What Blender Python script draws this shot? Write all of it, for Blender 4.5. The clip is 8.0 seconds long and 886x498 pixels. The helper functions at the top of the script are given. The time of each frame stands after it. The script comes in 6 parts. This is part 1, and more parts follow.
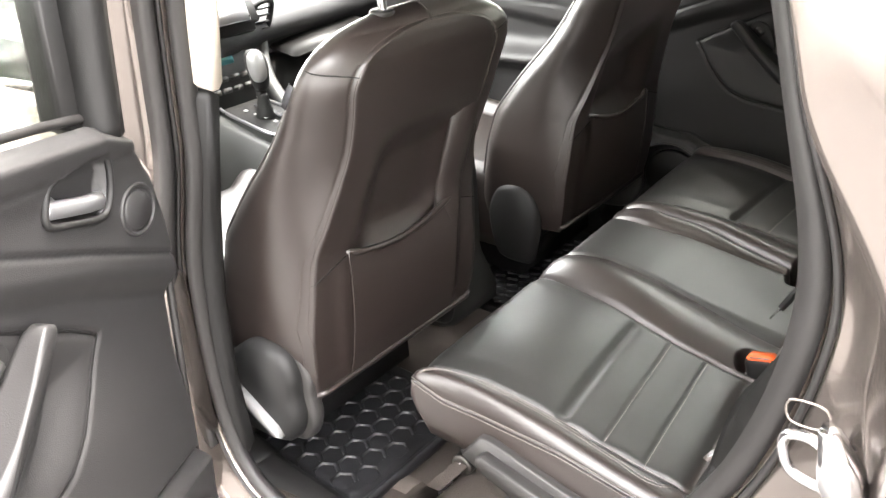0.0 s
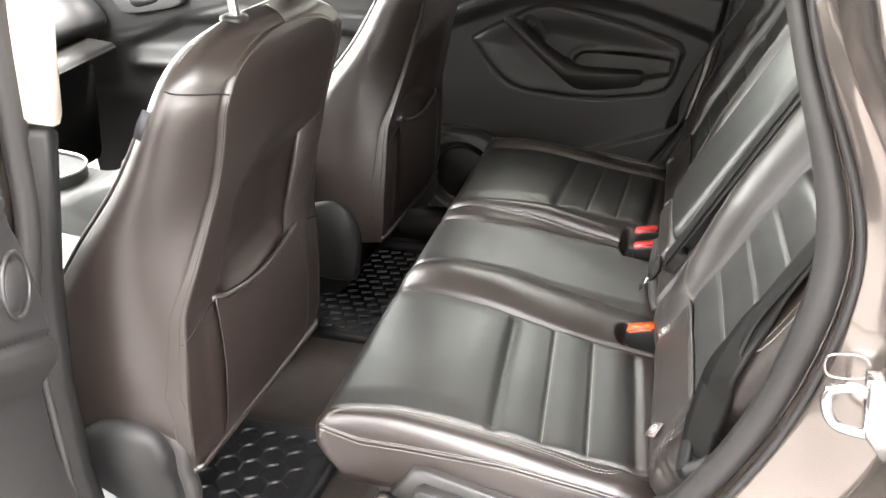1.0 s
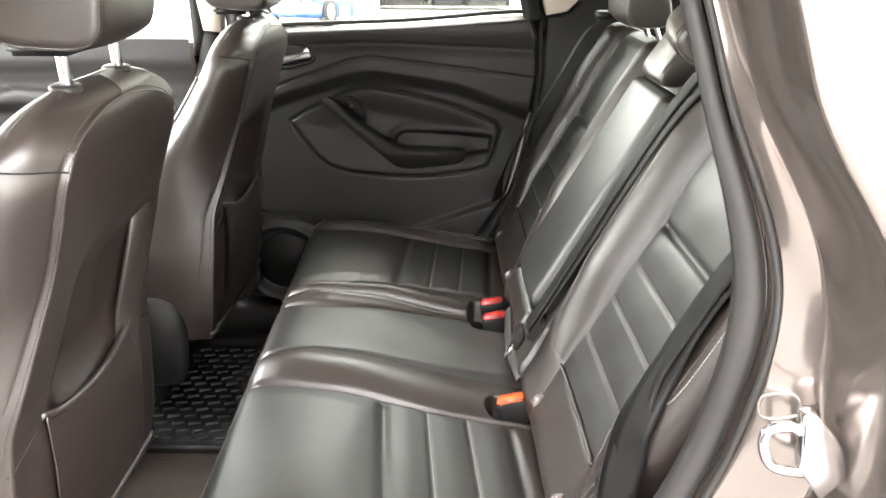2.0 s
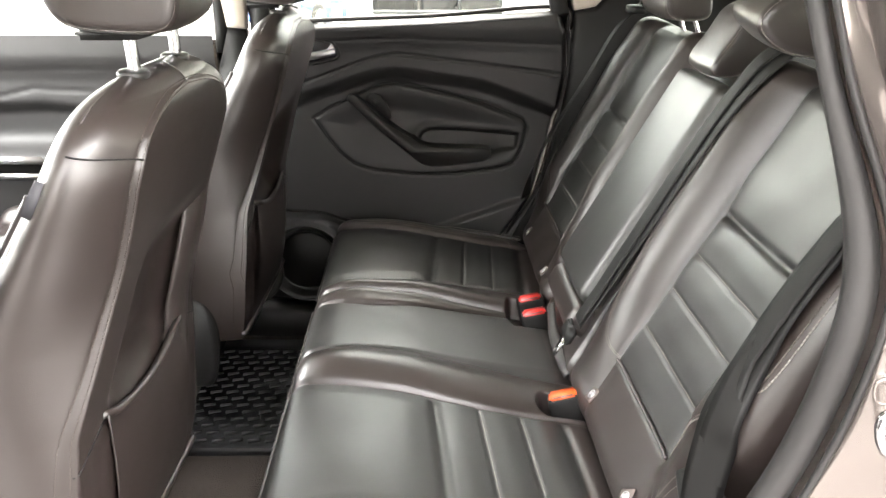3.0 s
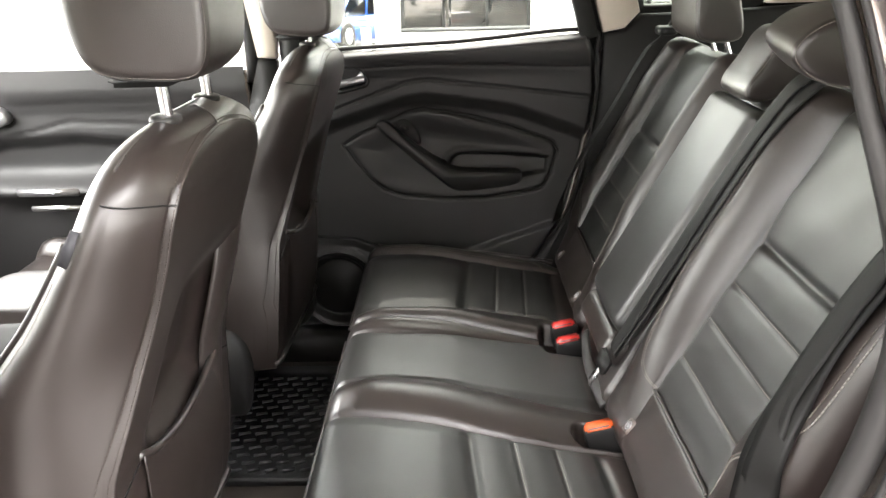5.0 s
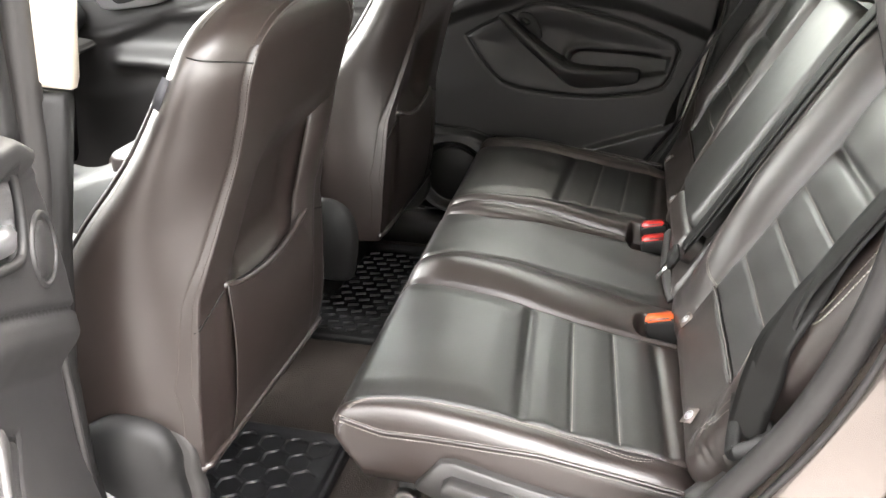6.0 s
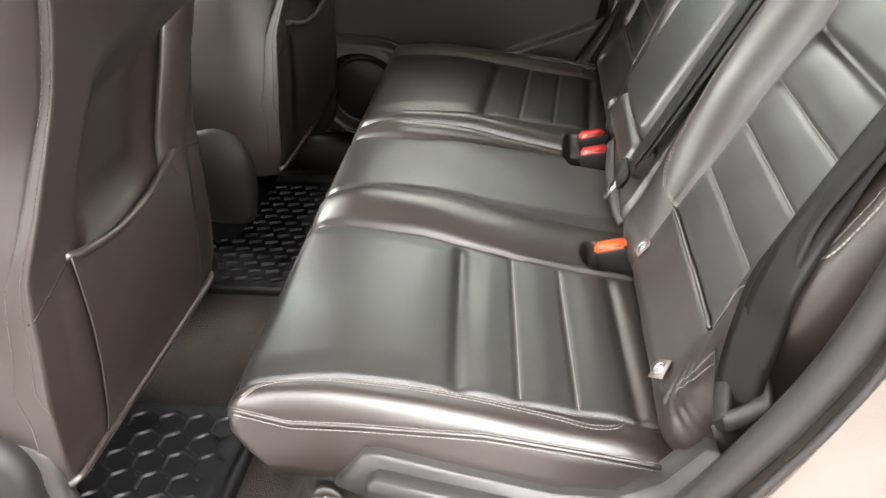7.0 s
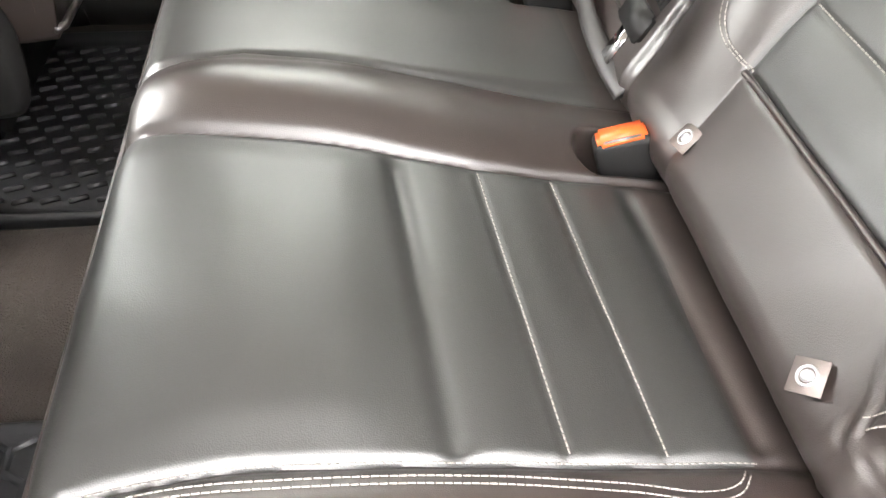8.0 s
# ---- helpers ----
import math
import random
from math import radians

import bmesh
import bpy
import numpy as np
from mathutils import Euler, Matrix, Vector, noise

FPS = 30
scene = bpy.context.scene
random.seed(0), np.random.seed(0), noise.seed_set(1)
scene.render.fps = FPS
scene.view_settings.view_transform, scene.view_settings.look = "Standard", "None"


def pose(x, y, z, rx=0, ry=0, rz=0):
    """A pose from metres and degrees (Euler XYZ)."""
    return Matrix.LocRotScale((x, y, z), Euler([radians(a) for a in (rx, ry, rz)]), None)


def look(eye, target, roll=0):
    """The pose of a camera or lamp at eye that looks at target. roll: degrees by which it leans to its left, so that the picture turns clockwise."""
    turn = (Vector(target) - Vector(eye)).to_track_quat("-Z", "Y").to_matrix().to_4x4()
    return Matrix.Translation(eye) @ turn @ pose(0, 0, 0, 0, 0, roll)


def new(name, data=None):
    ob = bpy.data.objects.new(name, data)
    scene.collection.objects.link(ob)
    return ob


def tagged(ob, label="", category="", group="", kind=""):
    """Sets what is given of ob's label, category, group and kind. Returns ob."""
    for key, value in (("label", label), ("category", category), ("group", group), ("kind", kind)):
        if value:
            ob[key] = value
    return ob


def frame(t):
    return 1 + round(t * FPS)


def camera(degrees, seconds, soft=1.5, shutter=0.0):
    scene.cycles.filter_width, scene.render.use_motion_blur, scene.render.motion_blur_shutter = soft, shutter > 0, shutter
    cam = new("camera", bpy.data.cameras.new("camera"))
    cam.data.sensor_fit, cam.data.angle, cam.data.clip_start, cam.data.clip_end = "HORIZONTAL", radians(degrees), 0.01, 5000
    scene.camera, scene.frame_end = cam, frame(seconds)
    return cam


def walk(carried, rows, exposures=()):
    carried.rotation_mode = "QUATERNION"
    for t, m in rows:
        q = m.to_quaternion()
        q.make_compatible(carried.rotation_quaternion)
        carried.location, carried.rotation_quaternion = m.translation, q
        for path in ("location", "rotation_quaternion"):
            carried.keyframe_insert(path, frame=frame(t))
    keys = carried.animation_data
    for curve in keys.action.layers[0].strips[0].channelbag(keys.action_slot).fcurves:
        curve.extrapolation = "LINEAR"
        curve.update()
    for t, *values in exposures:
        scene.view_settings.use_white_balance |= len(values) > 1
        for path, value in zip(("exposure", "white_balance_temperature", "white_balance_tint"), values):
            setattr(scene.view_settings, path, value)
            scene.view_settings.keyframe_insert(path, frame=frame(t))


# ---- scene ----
cam = camera(56.9, 8.0, soft=1.5, shutter=0.0)
PATH = [
    (0, (0.294, -1.494, 1.614), (-0.857, -0.136, 0.703), -3.2),
    (0.3, (0.17, -1.53, 1.597), (-0.842, -0.06, 0.694), -3.1),
    (0.6, (0.054, -1.545, 1.599), (-0.755, 0.034, 0.675), -2.8),
    (1, (-0.014, -1.549, 1.583), (-0.55, 0.148, 0.672), -2.1),
    (1.5, (-0.08, -1.52, 1.563), (-0.269, 0.306, 0.769), -0.5),
    (1.7, (-0.106, -1.516, 1.551), (-0.193, 0.34, 0.812), 0.1),
    (2.8, (-0.254, -1.494, 1.509), (-0.263, 0.378, 0.804), 0.2),
    (3, (-0.263, -1.494, 1.506), (-0.27, 0.378, 0.801), 0.1),
    (3.5, (-0.271, -1.472, 1.512), (-0.23, 0.411, 0.839), -0.5),
    (4, (-0.273, -1.445, 1.541), (-0.166, 0.461, 0.943), -1.5),
    (4.5, (-0.281, -1.443, 1.534), (-0.175, 0.466, 0.948), -1.8),
    (5, (-0.263, -1.478, 1.532), (-0.347, 0.404, 0.86), -1.6),
    (5.2, (-0.239, -1.49, 1.518), (-0.437, 0.369, 0.809), -1.2),
    (6.3, (-0.094, -1.567, 1.509), (-0.561, 0.148, 0.593), -1.3),
    (6.5, (-0.095, -1.54, 1.497), (-0.503, 0.177, 0.556), -1.6),
    (7, (-0.143, -1.324, 1.427), (-0.409, 0.354, 0.371), -2.8),
    (7.5, (-0.211, -1.073, 1.355), (-0.318, 0.491, 0.113), -2.5),
    (8, (-0.295, -0.871, 1.224), (-0.15, 0.573, -0.152), 1.2),
]
walk(cam, [(t, look(eye, target, roll)) for t, eye, target, roll in PATH],
     exposures=[(0.0, 4.21), (0.5, 4.55), (1.0, 4.42), (1.5, 4.52), (3.0, 4.41), (3.5, 4.59), (4.0, 4.51), (4.5, 4.21), (5.0, 4.04), (6.5, 4.39), (7.0, 4.39), (7.5, 4.49), (8.0, 4.94)])

# ---------------------------------------------------------------- light
world = bpy.data.worlds.new("sky")
world.use_nodes = True
scene.world = world
sky = world.node_tree.nodes.new("ShaderNodeTexSky")
sky.sky_type = 'NISHITA'
sky.sun_disc = False
sky.sun_elevation = radians(71.5)
sky.sun_rotation = radians(26.6)
sky.air_density, sky.dust_density, sky.ozone_density = 1.0, 4.0, 1.0
background = world.node_tree.nodes["Background"]
soften = world.node_tree.nodes.new("ShaderNodeMixRGB")
soften.inputs[0].default_value = 0.55
soften.inputs[2].default_value = (12.9, 12.0, 10.95, 1)
world.node_tree.links.new(sky.outputs[0], soften.inputs[1])
world.node_tree.links.new(soften.outputs[0], background.inputs[0])
background.inputs[1].default_value = 0.15
sun_data = bpy.data.lights.new("sun", 'SUN')
sun_data.energy, sun_data.angle, sun_data.color = 1.3, radians(15), (1.0, 0.96, 0.90)
sun = new("sun", sun_data)
sun.matrix_world = look((1.5, 3.0, 10.0), (0, 0, 0))
# added area lamp that boosts the sky's light through the windscreen opening
screen_light = bpy.data.lights.new("windscreen_fill", 'AREA')
screen_light.shape, screen_light.size, screen_light.size_y = 'RECTANGLE', 1.15, 0.50
screen_light.energy, screen_light.color = 1.7, (1.0, 0.99, 0.96)
screen_lamp = new("windscreen_fill", screen_light)
screen_lamp.matrix_world = look((-1.80, 0.0, 1.45), (0.0, 0.0, 0.95))


# ---------------------------------------------------------------- materials
def material(name, base, rough=0.5, metal=0.0, grain=900.0, bump=0.1, stain=0.25, coat=0.0, spec=0.5, dist=0.0006, blotch=7.0, vary=0.0, wrinkle=0.0, coat_rough=0.08):
    """A principled surface with stains at one scale and grain at another."""
    m = bpy.data.materials.new(name)
    m.use_nodes = True
    nt = m.node_tree
    p = nt.nodes["Principled BSDF"]
    p.inputs["Metallic"].default_value = metal
    p.inputs["Coat Weight"].default_value = coat
    p.inputs["Coat Roughness"].default_value = coat_rough
    p.inputs["Specular IOR Level"].default_value = spec
    coord = nt.nodes.new("ShaderNodeTexCoord")
    big = nt.nodes.new("ShaderNodeTexNoise")
    big.inputs["Scale"].default_value = blotch
    big.inputs["Detail"].default_value = 5.0
    nt.links.new(coord.outputs["Object"], big.inputs["Vector"])
    mix = nt.nodes.new("ShaderNodeMixRGB")
    lo, hi = 1.0 - stain, 1.0 + stain
    mix.inputs[1].default_value = (base[0] * lo, base[1] * lo, base[2] * lo, 1)
    mix.inputs[2].default_value = (min(1, base[0] * hi), min(1, base[1] * hi), min(1, base[2] * hi), 1)
    nt.links.new(big.outputs["Fac"], mix.inputs[0])
    colour = mix.outputs[0]
    if vary:
        info = nt.nodes.new("ShaderNodeObjectInfo")
        bright = nt.nodes.new("ShaderNodeBrightContrast")
        scale = nt.nodes.new("ShaderNodeMapRange")
        scale.inputs["To Min"].default_value, scale.inputs["To Max"].default_value = -vary, vary
        nt.links.new(info.outputs["Random"], scale.inputs["Value"])
        nt.links.new(scale.outputs[0], bright.inputs["Bright"])
        nt.links.new(colour, bright.inputs["Color"])
        colour = bright.outputs[0]
    nt.links.new(colour, p.inputs["Base Color"])
    ramp = nt.nodes.new("ShaderNodeMapRange")
    ramp.inputs["To Min"].default_value = max(0.03, rough - 0.09)
    ramp.inputs["To Max"].default_value = min(1.0, rough + 0.09)
    nt.links.new(big.outputs["Fac"], ramp.inputs["Value"])
    nt.links.new(ramp.outputs[0], p.inputs["Roughness"])
    if bump:
        fine = nt.nodes.new("ShaderNodeTexVoronoi")
        fine.inputs["Scale"].default_value = grain
        nt.links.new(coord.outputs["Object"], fine.inputs["Vector"])
        b = nt.nodes.new("ShaderNodeBump")
        b.inputs["Strength"].default_value = bump
        b.inputs["Distance"].default_value = dist
        nt.links.new(fine.outputs["Distance"], b.inputs["Height"])
        if wrinkle:
            slow = nt.nodes.new("ShaderNodeTexNoise")
            slow.inputs["Scale"].default_value = 14.0
            slow.inputs["Detail"].default_value = 1.5
            slow.inputs["Roughness"].default_value = 0.6
            nt.links.new(coord.outputs["Object"], slow.inputs["Vector"])
            soft_bump = nt.nodes.new("ShaderNodeBump")
            soft_bump.inputs["Strength"].default_value = wrinkle
            soft_bump.inputs["Distance"].default_value = 0.006
            nt.links.new(slow.outputs["Fac"], soft_bump.inputs["Height"])
            nt.links.new(soft_bump.outputs[0], b.inputs["Normal"])
        nt.links.new(b.outputs[0], p.inputs["Normal"])
    return m


leather = material("leather", (0.0200, 0.0140, 0.0122), 0.40, grain=900, bump=0.22, stain=0.22, spec=0.88, wrinkle=0.12, coat=0.28, coat_rough=0.35)
leather_soft = material("leather_insert", (0.0150, 0.0149, 0.0138), 0.43, grain=900, bump=0.22, stain=0.20, spec=0.9, wrinkle=0.09, coat=0.22, coat_rough=0.46)
plastic = material("plastic_dark", (0.010, 0.0097, 0.0097), 0.5, grain=800, bump=0.35, stain=0.15, spec=0.3)
plastic_grey = material("plastic_grey", (0.030, 0.0285, 0.0275), 0.40, grain=900, bump=0.25, stain=0.12)
recliner_plastic = material("plastic_recliner", (0.0125, 0.0122, 0.0122), 0.48, grain=900, bump=0.3, stain=0.15, spec=0.35)
door_plastic = material("door_plastic", (0.0195, 0.0187, 0.0190), 0.47, grain=700, bump=0.30, stain=0.15)
carpet = material("carpet", (0.054, 0.046, 0.041), 0.95, grain=420, bump=0.8, stain=0.6, spec=0.1, dist=0.003)
rubber = material("rubber_mat", (0.0125, 0.0127, 0.0142), 0.46, grain=500, bump=0.3, stain=0.3)
seal_rubber = material("seal_rubber", (0.018, 0.0168, 0.0165), 0.48, grain=700, bump=0.15, stain=0.2, spec=0.5)
beige = material("beige_trim", (0.62, 0.56, 0.48), 0.7, grain=700, bump=0.3, stain=0.06)
paint = material("bronze_paint", (0.225, 0.196, 0.178), 0.23, metal=0.85, bump=0.0, stain=0.05, coat=1.0, blotch=2.0)
chrome = material("chrome", (0.75, 0.75, 0.76), 0.14, metal=1.0, bump=0.0, stain=0.05)
satin = material("satin_metal", (0.55, 0.55, 0.57), 0.3, metal=0.9, bump=0.05, stain=0.08)
steel = material("bare_steel", (0.06, 0.056, 0.052), 0.4, metal=0.8, bump=0.1, stain=0.3)
orange_plastic = material("orange_plastic", (0.72, 0.11, 0.02), 0.4, bump=0.05, stain=0.08)
red_plastic = material("red_plastic", (0.55, 0.03, 0.025), 0.35, bump=0.05, stain=0.08)
webbing = material("belt_webbing", (0.0095, 0.0092, 0.0088), 0.6, grain=1400, bump=0.2, stain=0.1, spec=0.25)
thread = material("thread", (0.22, 0.205, 0.19), 0.8, grain=2000, bump=0.3, stain=0.15)
white_plastic = material("white_plastic", (0.5, 0.5, 0.5), 0.4, bump=0.0, stain=0.05)
thread_dim = material("thread_brown", (0.085, 0.073, 0.066), 0.8, grain=2000, bump=0.3, stain=0.15)
tag_grey = material("tag_fabric", (0.20, 0.20, 0.20), 0.6, grain=900, bump=0.2, stain=0.1)
tag_cloth = material("tag_cloth", (0.16, 0.135, 0.125), 0.6, grain=900, bump=0.2, stain=0.15)
tag_dark = material("tag_dark", (0.03, 0.03, 0.035), 0.6, grain=900, bump=0.2)
console_plastic = material("console_plastic", (0.030, 0.031, 0.030), 0.50, grain=700, bump=0.3, stain=0.10)
knob_grey = material("knob_metal", (0.34, 0.34, 0.34), 0.32, metal=0.6, bump=0.0, stain=0.1)
screen_green = material("display", (0.05, 0.16, 0.17), 0.25, bump=0.0)
dash_top = material("dash_plastic", (0.034, 0.034, 0.036), 0.5, grain=600, bump=0.4, stain=0.12)
pavement_mat = material("asphalt", (0.075, 0.073, 0.071), 0.85, grain=60, bump=0.4, stain=0.15, dist=0.004, blotch=0.6)
wall_white = material("white_render", (0.80, 0.79, 0.76), 0.8, grain=90, bump=0.3, stain=0.05, dist=0.003, blotch=0.8)
dark_metal = material("window_frame", (0.10, 0.10, 0.10), 0.4, metal=0.3, bump=0.0, stain=0.1)
blue_paint = material("blue_paint", (0.02, 0.10, 0.42), 0.25, coat=0.8, bump=0.0, stain=0.06)
red_paint = material("dark_red_paint", (0.16, 0.025, 0.02), 0.25, coat=0.8, bump=0.0, stain=0.08)
white_paint = material("white_paint", (0.75, 0.75, 0.75), 0.3, coat=0.6, bump=0.0, stain=0.05)
dark_paint = material("black_paint", (0.03, 0.032, 0.035), 0.25, coat=0.8, bump=0.0, stain=0.1)
tyre_mat = material("tyre", (0.02, 0.02, 0.02), 0.8, grain=90, bump=0.3)
leaf_mat = material("foliage", (0.06, 0.10, 0.03), 0.6, grain=20, bump=0.2, stain=0.5, vary=0.02)
bark_mat = material("bark", (0.10, 0.075, 0.055), 0.9, grain=40, bump=0.8, stain=0.4, dist=0.01)


def glass_material(name, tint, mixing):
    m = bpy.data.materials.new(name)
    m.use_nodes = True
    nt = m.node_tree
    nt.nodes.remove(nt.nodes["Principled BSDF"])
    out = nt.nodes["Material Output"]
    clear = nt.nodes.new("ShaderNodeBsdfTransparent")
    clear.inputs[0].default_value = (*tint, 1)
    gloss = nt.nodes.new("ShaderNodeBsdfGlossy")
    gloss.inputs["Roughness"].default_value = 0.02
    facing = nt.nodes.new("ShaderNodeLayerWeight")
    facing.inputs[0].default_value = 0.5
    power = nt.nodes.new("ShaderNodeMath")
    power.operation = 'POWER'
    power.inputs[1].default_value = 5.0
    nt.links.new(facing.outputs["Facing"], power.inputs[0])
    least = ((mixing - 1) / (mixing + 1)) ** 2
    fres = nt.nodes.new("ShaderNodeMath")
    fres.operation = 'MULTIPLY_ADD'
    fres.inputs[1].default_value, fres.inputs[2].default_value = 1 - least, least
    nt.links.new(power.outputs[0], fres.inputs[0])
    mix = nt.nodes.new("ShaderNodeMixShader")
    nt.links.new(fres.outputs[0], mix.inputs[0])
    nt.links.new(clear.outputs[0], mix.inputs[1])
    nt.links.new(gloss.outputs[0], mix.inputs[2])
    nt.links.new(mix.outputs[0], out.inputs[0])
    return m


glass = glass_material("car_glass", (0.90, 0.93, 0.91), 1.5)
rear_glass = glass_material("rear_door_glass", (0.80, 0.82, 0.79), 1.5)
privacy_glass = glass_material("privacy_glass", (0.60, 0.63, 0.59), 1.5)
dark_glass = material("dark_glass", (0.02, 0.025, 0.028), 0.06, bump=0.0, stain=0.05, spec=0.8)


# ---------------------------------------------------------------- mesh tools
def make(name, verts, faces, mat, smooth=True):
    me = bpy.data.meshes.new(name)
    me.from_pydata([tuple(map(float, v)) for v in verts], [], [tuple(f) for f in faces])
    me.update()
    if smooth:
        me.polygons.foreach_set("use_smooth", [True] * len(me.polygons))
    me.materials.append(mat)
    return me


def part(name, me, parent, label=""):
    ob = new(name, me)
    ob.parent = parent
    return tagged(ob, label)


def thing(name, label, category, at=(0, 0, 0), group="", kind=""):
    ob = new(name)
    ob.empty_display_size = 0.05
    ob.location = at
    bpy.context.view_layer.update()
    return tagged(ob, label, category, group, kind)


def lattice(P, around=False, cap=False, flip=False):
    """Verts and faces of a grid of points P[i][j]; around: the j direction closes."""
    P = np.asarray(P, float)
    n, m = P.shape[:2]
    verts = P.reshape(-1, 3)
    faces = []
    for i in range(n - 1):
        for j in range(m if around else m - 1):
            k = (j + 1) % m
            q = (i * m + j, i * m + k, (i + 1) * m + k, (i + 1) * m + j)
            faces.append(q[::-1] if flip else q)
    if cap and around:
        a, b = list(range(m)), list(range((n - 1) * m, n * m))
        faces.append(a if flip else a[::-1])
        faces.append(b[::-1] if flip else b)
    elif cap:
        rim = ([j for j in range(m)] + [i * m + m - 1 for i in range(1, n)] +
               [(n - 1) * m + j for j in range(m - 2, -1, -1)] + [i * m for i in range(n - 2, 0, -1)])
        faces.append(rim if flip else rim[::-1])
    return verts, faces


def joined(pieces):
    verts, faces = [], []
    for v, f in pieces:
        k = len(verts)
        verts += [tuple(p) for p in v]
        faces += [tuple(i + k for i in q) for q in f]
    return verts, faces


def smooth_step(x, a, b):
    t = np.clip((np.asarray(x, float) - a) / (b - a), 0, 1)
    return t * t * (3 - 2 * t)


def groove(d, width):
    return np.exp(-(np.asarray(d, float) / width) ** 2)


def spline(points, n, closed=False):
    """n points along a smooth curve through the given ones."""
    p = np.asarray(points, float)
    k = len(p)
    out = []
    span = k if closed else k - 1
    for s in np.linspace(0, span, n, endpoint=not closed):
        i = min(int(s), span - 1)
        f = s - i
        if closed:
            a, b, c, d = p[(i - 1) % k], p[i % k], p[(i + 1) % k], p[(i + 2) % k]
        else:
            a, b, c, d = p[max(i - 1, 0)], p[i], p[i + 1], p[min(i + 2, k - 1)]
        out.append(0.5 * ((2 * b) + (c - a) * f + (2 * a - 5 * b + 4 * c - d) * f ** 2 + (3 * b - a - 3 * c + d) * f ** 3))
    return np.array(out)


def even(points, step):
    """The same polyline with points an even step apart."""
    p = np.asarray(points, float)
    seg = np.linalg.norm(np.diff(p, axis=0), axis=1)
    s = np.concatenate([[0], np.cumsum(seg)])
    n = max(2, int(s[-1] / step) + 1)
    q = np.linspace(0, s[-1], n)
    return np.stack([np.interp(q, s, p[:, k]) for k in range(3)], 1)


def sweep(path, shape, up=(0, 0, 1), closed=False):
    """A section, a list of (side, up) offsets, carried along a path."""
    p = np.asarray(path, float)
    tang = np.gradient(p, axis=0)
    if closed:
        tang = np.roll(p, -1, 0) - np.roll(p, 1, 0)
    rows = []
    for q, t in zip(p, tang):
        t = t / (np.linalg.norm(t) + 1e-9)
        side = np.cross(t, up)
        side = side / (np.linalg.norm(side) + 1e-9)
        u = np.cross(side, t)
        rows.append([q + a * side + b * u for a, b in shape])
    if closed:
        rows.append(rows[0])
    return lattice(rows, around=True, cap=not closed)


def ring(r, n=8, squash=1.0):
    return [(r * math.cos(2 * math.pi * k / n), r * squash * math.sin(2 * math.pi * k / n)) for k in range(n)]


def tube(path, r, n=8, up=(0, 0, 1), closed=False):
    return sweep(path, ring(r, n), up, closed)


def stitches(paths, length=0.0042, gap=0.0016, r=0.00072, up=(0, 0, 1)):
    """Short threads along seams."""
    pieces = []
    for path in paths:
        p = even(path, length + gap)
        for i in range(0, len(p) - 1):
            a = p[i]
            b = a + (p[i + 1] - a) * length / (length + gap)
            d = b - a
            n = np.linalg.norm(d)
            if n < 1e-6:
                continue
            d = d / n
            side = np.cross(d, up)
            side = side / (np.linalg.norm(side) + 1e-9) * r
            u = np.cross(side, d)
            e = d * n * 0.08
            pieces.append(([a + side - e, a + u * 1.1, a - side - e, b + side + e, b + u * 1.1, b - side + e],
                           [(0, 3, 4, 1), (1, 4, 5, 2), (0, 1, 2), (3, 5, 4)]))
    return joined(pieces)


def axis_rows(a, b, r, n_in, n_arc=6, n_wall=4):
    rows = [(a + r, -r, k / n_wall) for k in range(n_wall, 0, -1)]
    rows += [(a + r, -r * math.sin(math.pi / 2 * (1 - k / n_arc)), 0) for k in range(n_arc)]
    rows += [(v, 0, 0) for v in np.linspace(a + r, b - r, n_in)]
    rows += [(b - r, r * math.sin(math.pi / 2 * (k + 1) / n_arc), 0) for k in range(n_arc)]
    rows += [(b - r, r, (k + 1) / n_wall) for k in range(n_wall)]
    return rows


def pillow(x0, x1, y0, y1, r, top, low, nx=60, ny=60, bulge=0.0):
    """A padded block: a top given by top(x, y) that rolls over its edge with radius r, and walls down to low."""
    xs, ys = axis_rows(x0, x1, r, nx), axis_rows(y0, y1, r, ny)
    X = np.zeros((len(xs), len(ys)))
    Y, W, D = X.copy(), X.copy(), X.copy()
    for i, (px, ex, wx) in enumerate(xs):
        for j, (py, ey, wy) in enumerate(ys):
            n = math.hypot(ex, ey)
            k = min(1.0, r / n) if n > 0 else 1.0
            n = min(n, r)
            w = max(wx, wy)
            push = 1 + bulge * math.sin(math.pi * w) / r
            X[i, j], Y[i, j], W[i, j] = px + ex * k * push, py + ey * k * push, w
            D[i, j] = r - math.sqrt(max(0.0, r * r - n * n))
    Z = top(X, Y) - D
    Z = Z + (low - Z) * W
    return np.stack([X, Y, Z], -1)


def blob(c, size, ex=0.45, ey=0.45, nu=22, nv=36, taper=0.0):
    """A rounded block (superellipsoid) about c."""
    def sp(v, e):
        return math.copysign(abs(v) ** e, v)
    rows = []
    for i in range(nu + 1):
        a = -math.pi / 2 + math.pi * i / nu
        row = []
        for j in range(nv):
            b = 2 * math.pi * j / nv
            z = sp(math.sin(a), ex)
            k = sp(math.cos(a), ex) * (1 + taper * z)
            row.append((c[0] + size[0] / 2 * k * sp(math.cos(b), ey), c[1] + size[1] / 2 * k * sp(math.sin(b), ey), c[2] + size[2] / 2 * z))
        rows.append(row)
    return lattice(rows, around=True, flip=False)


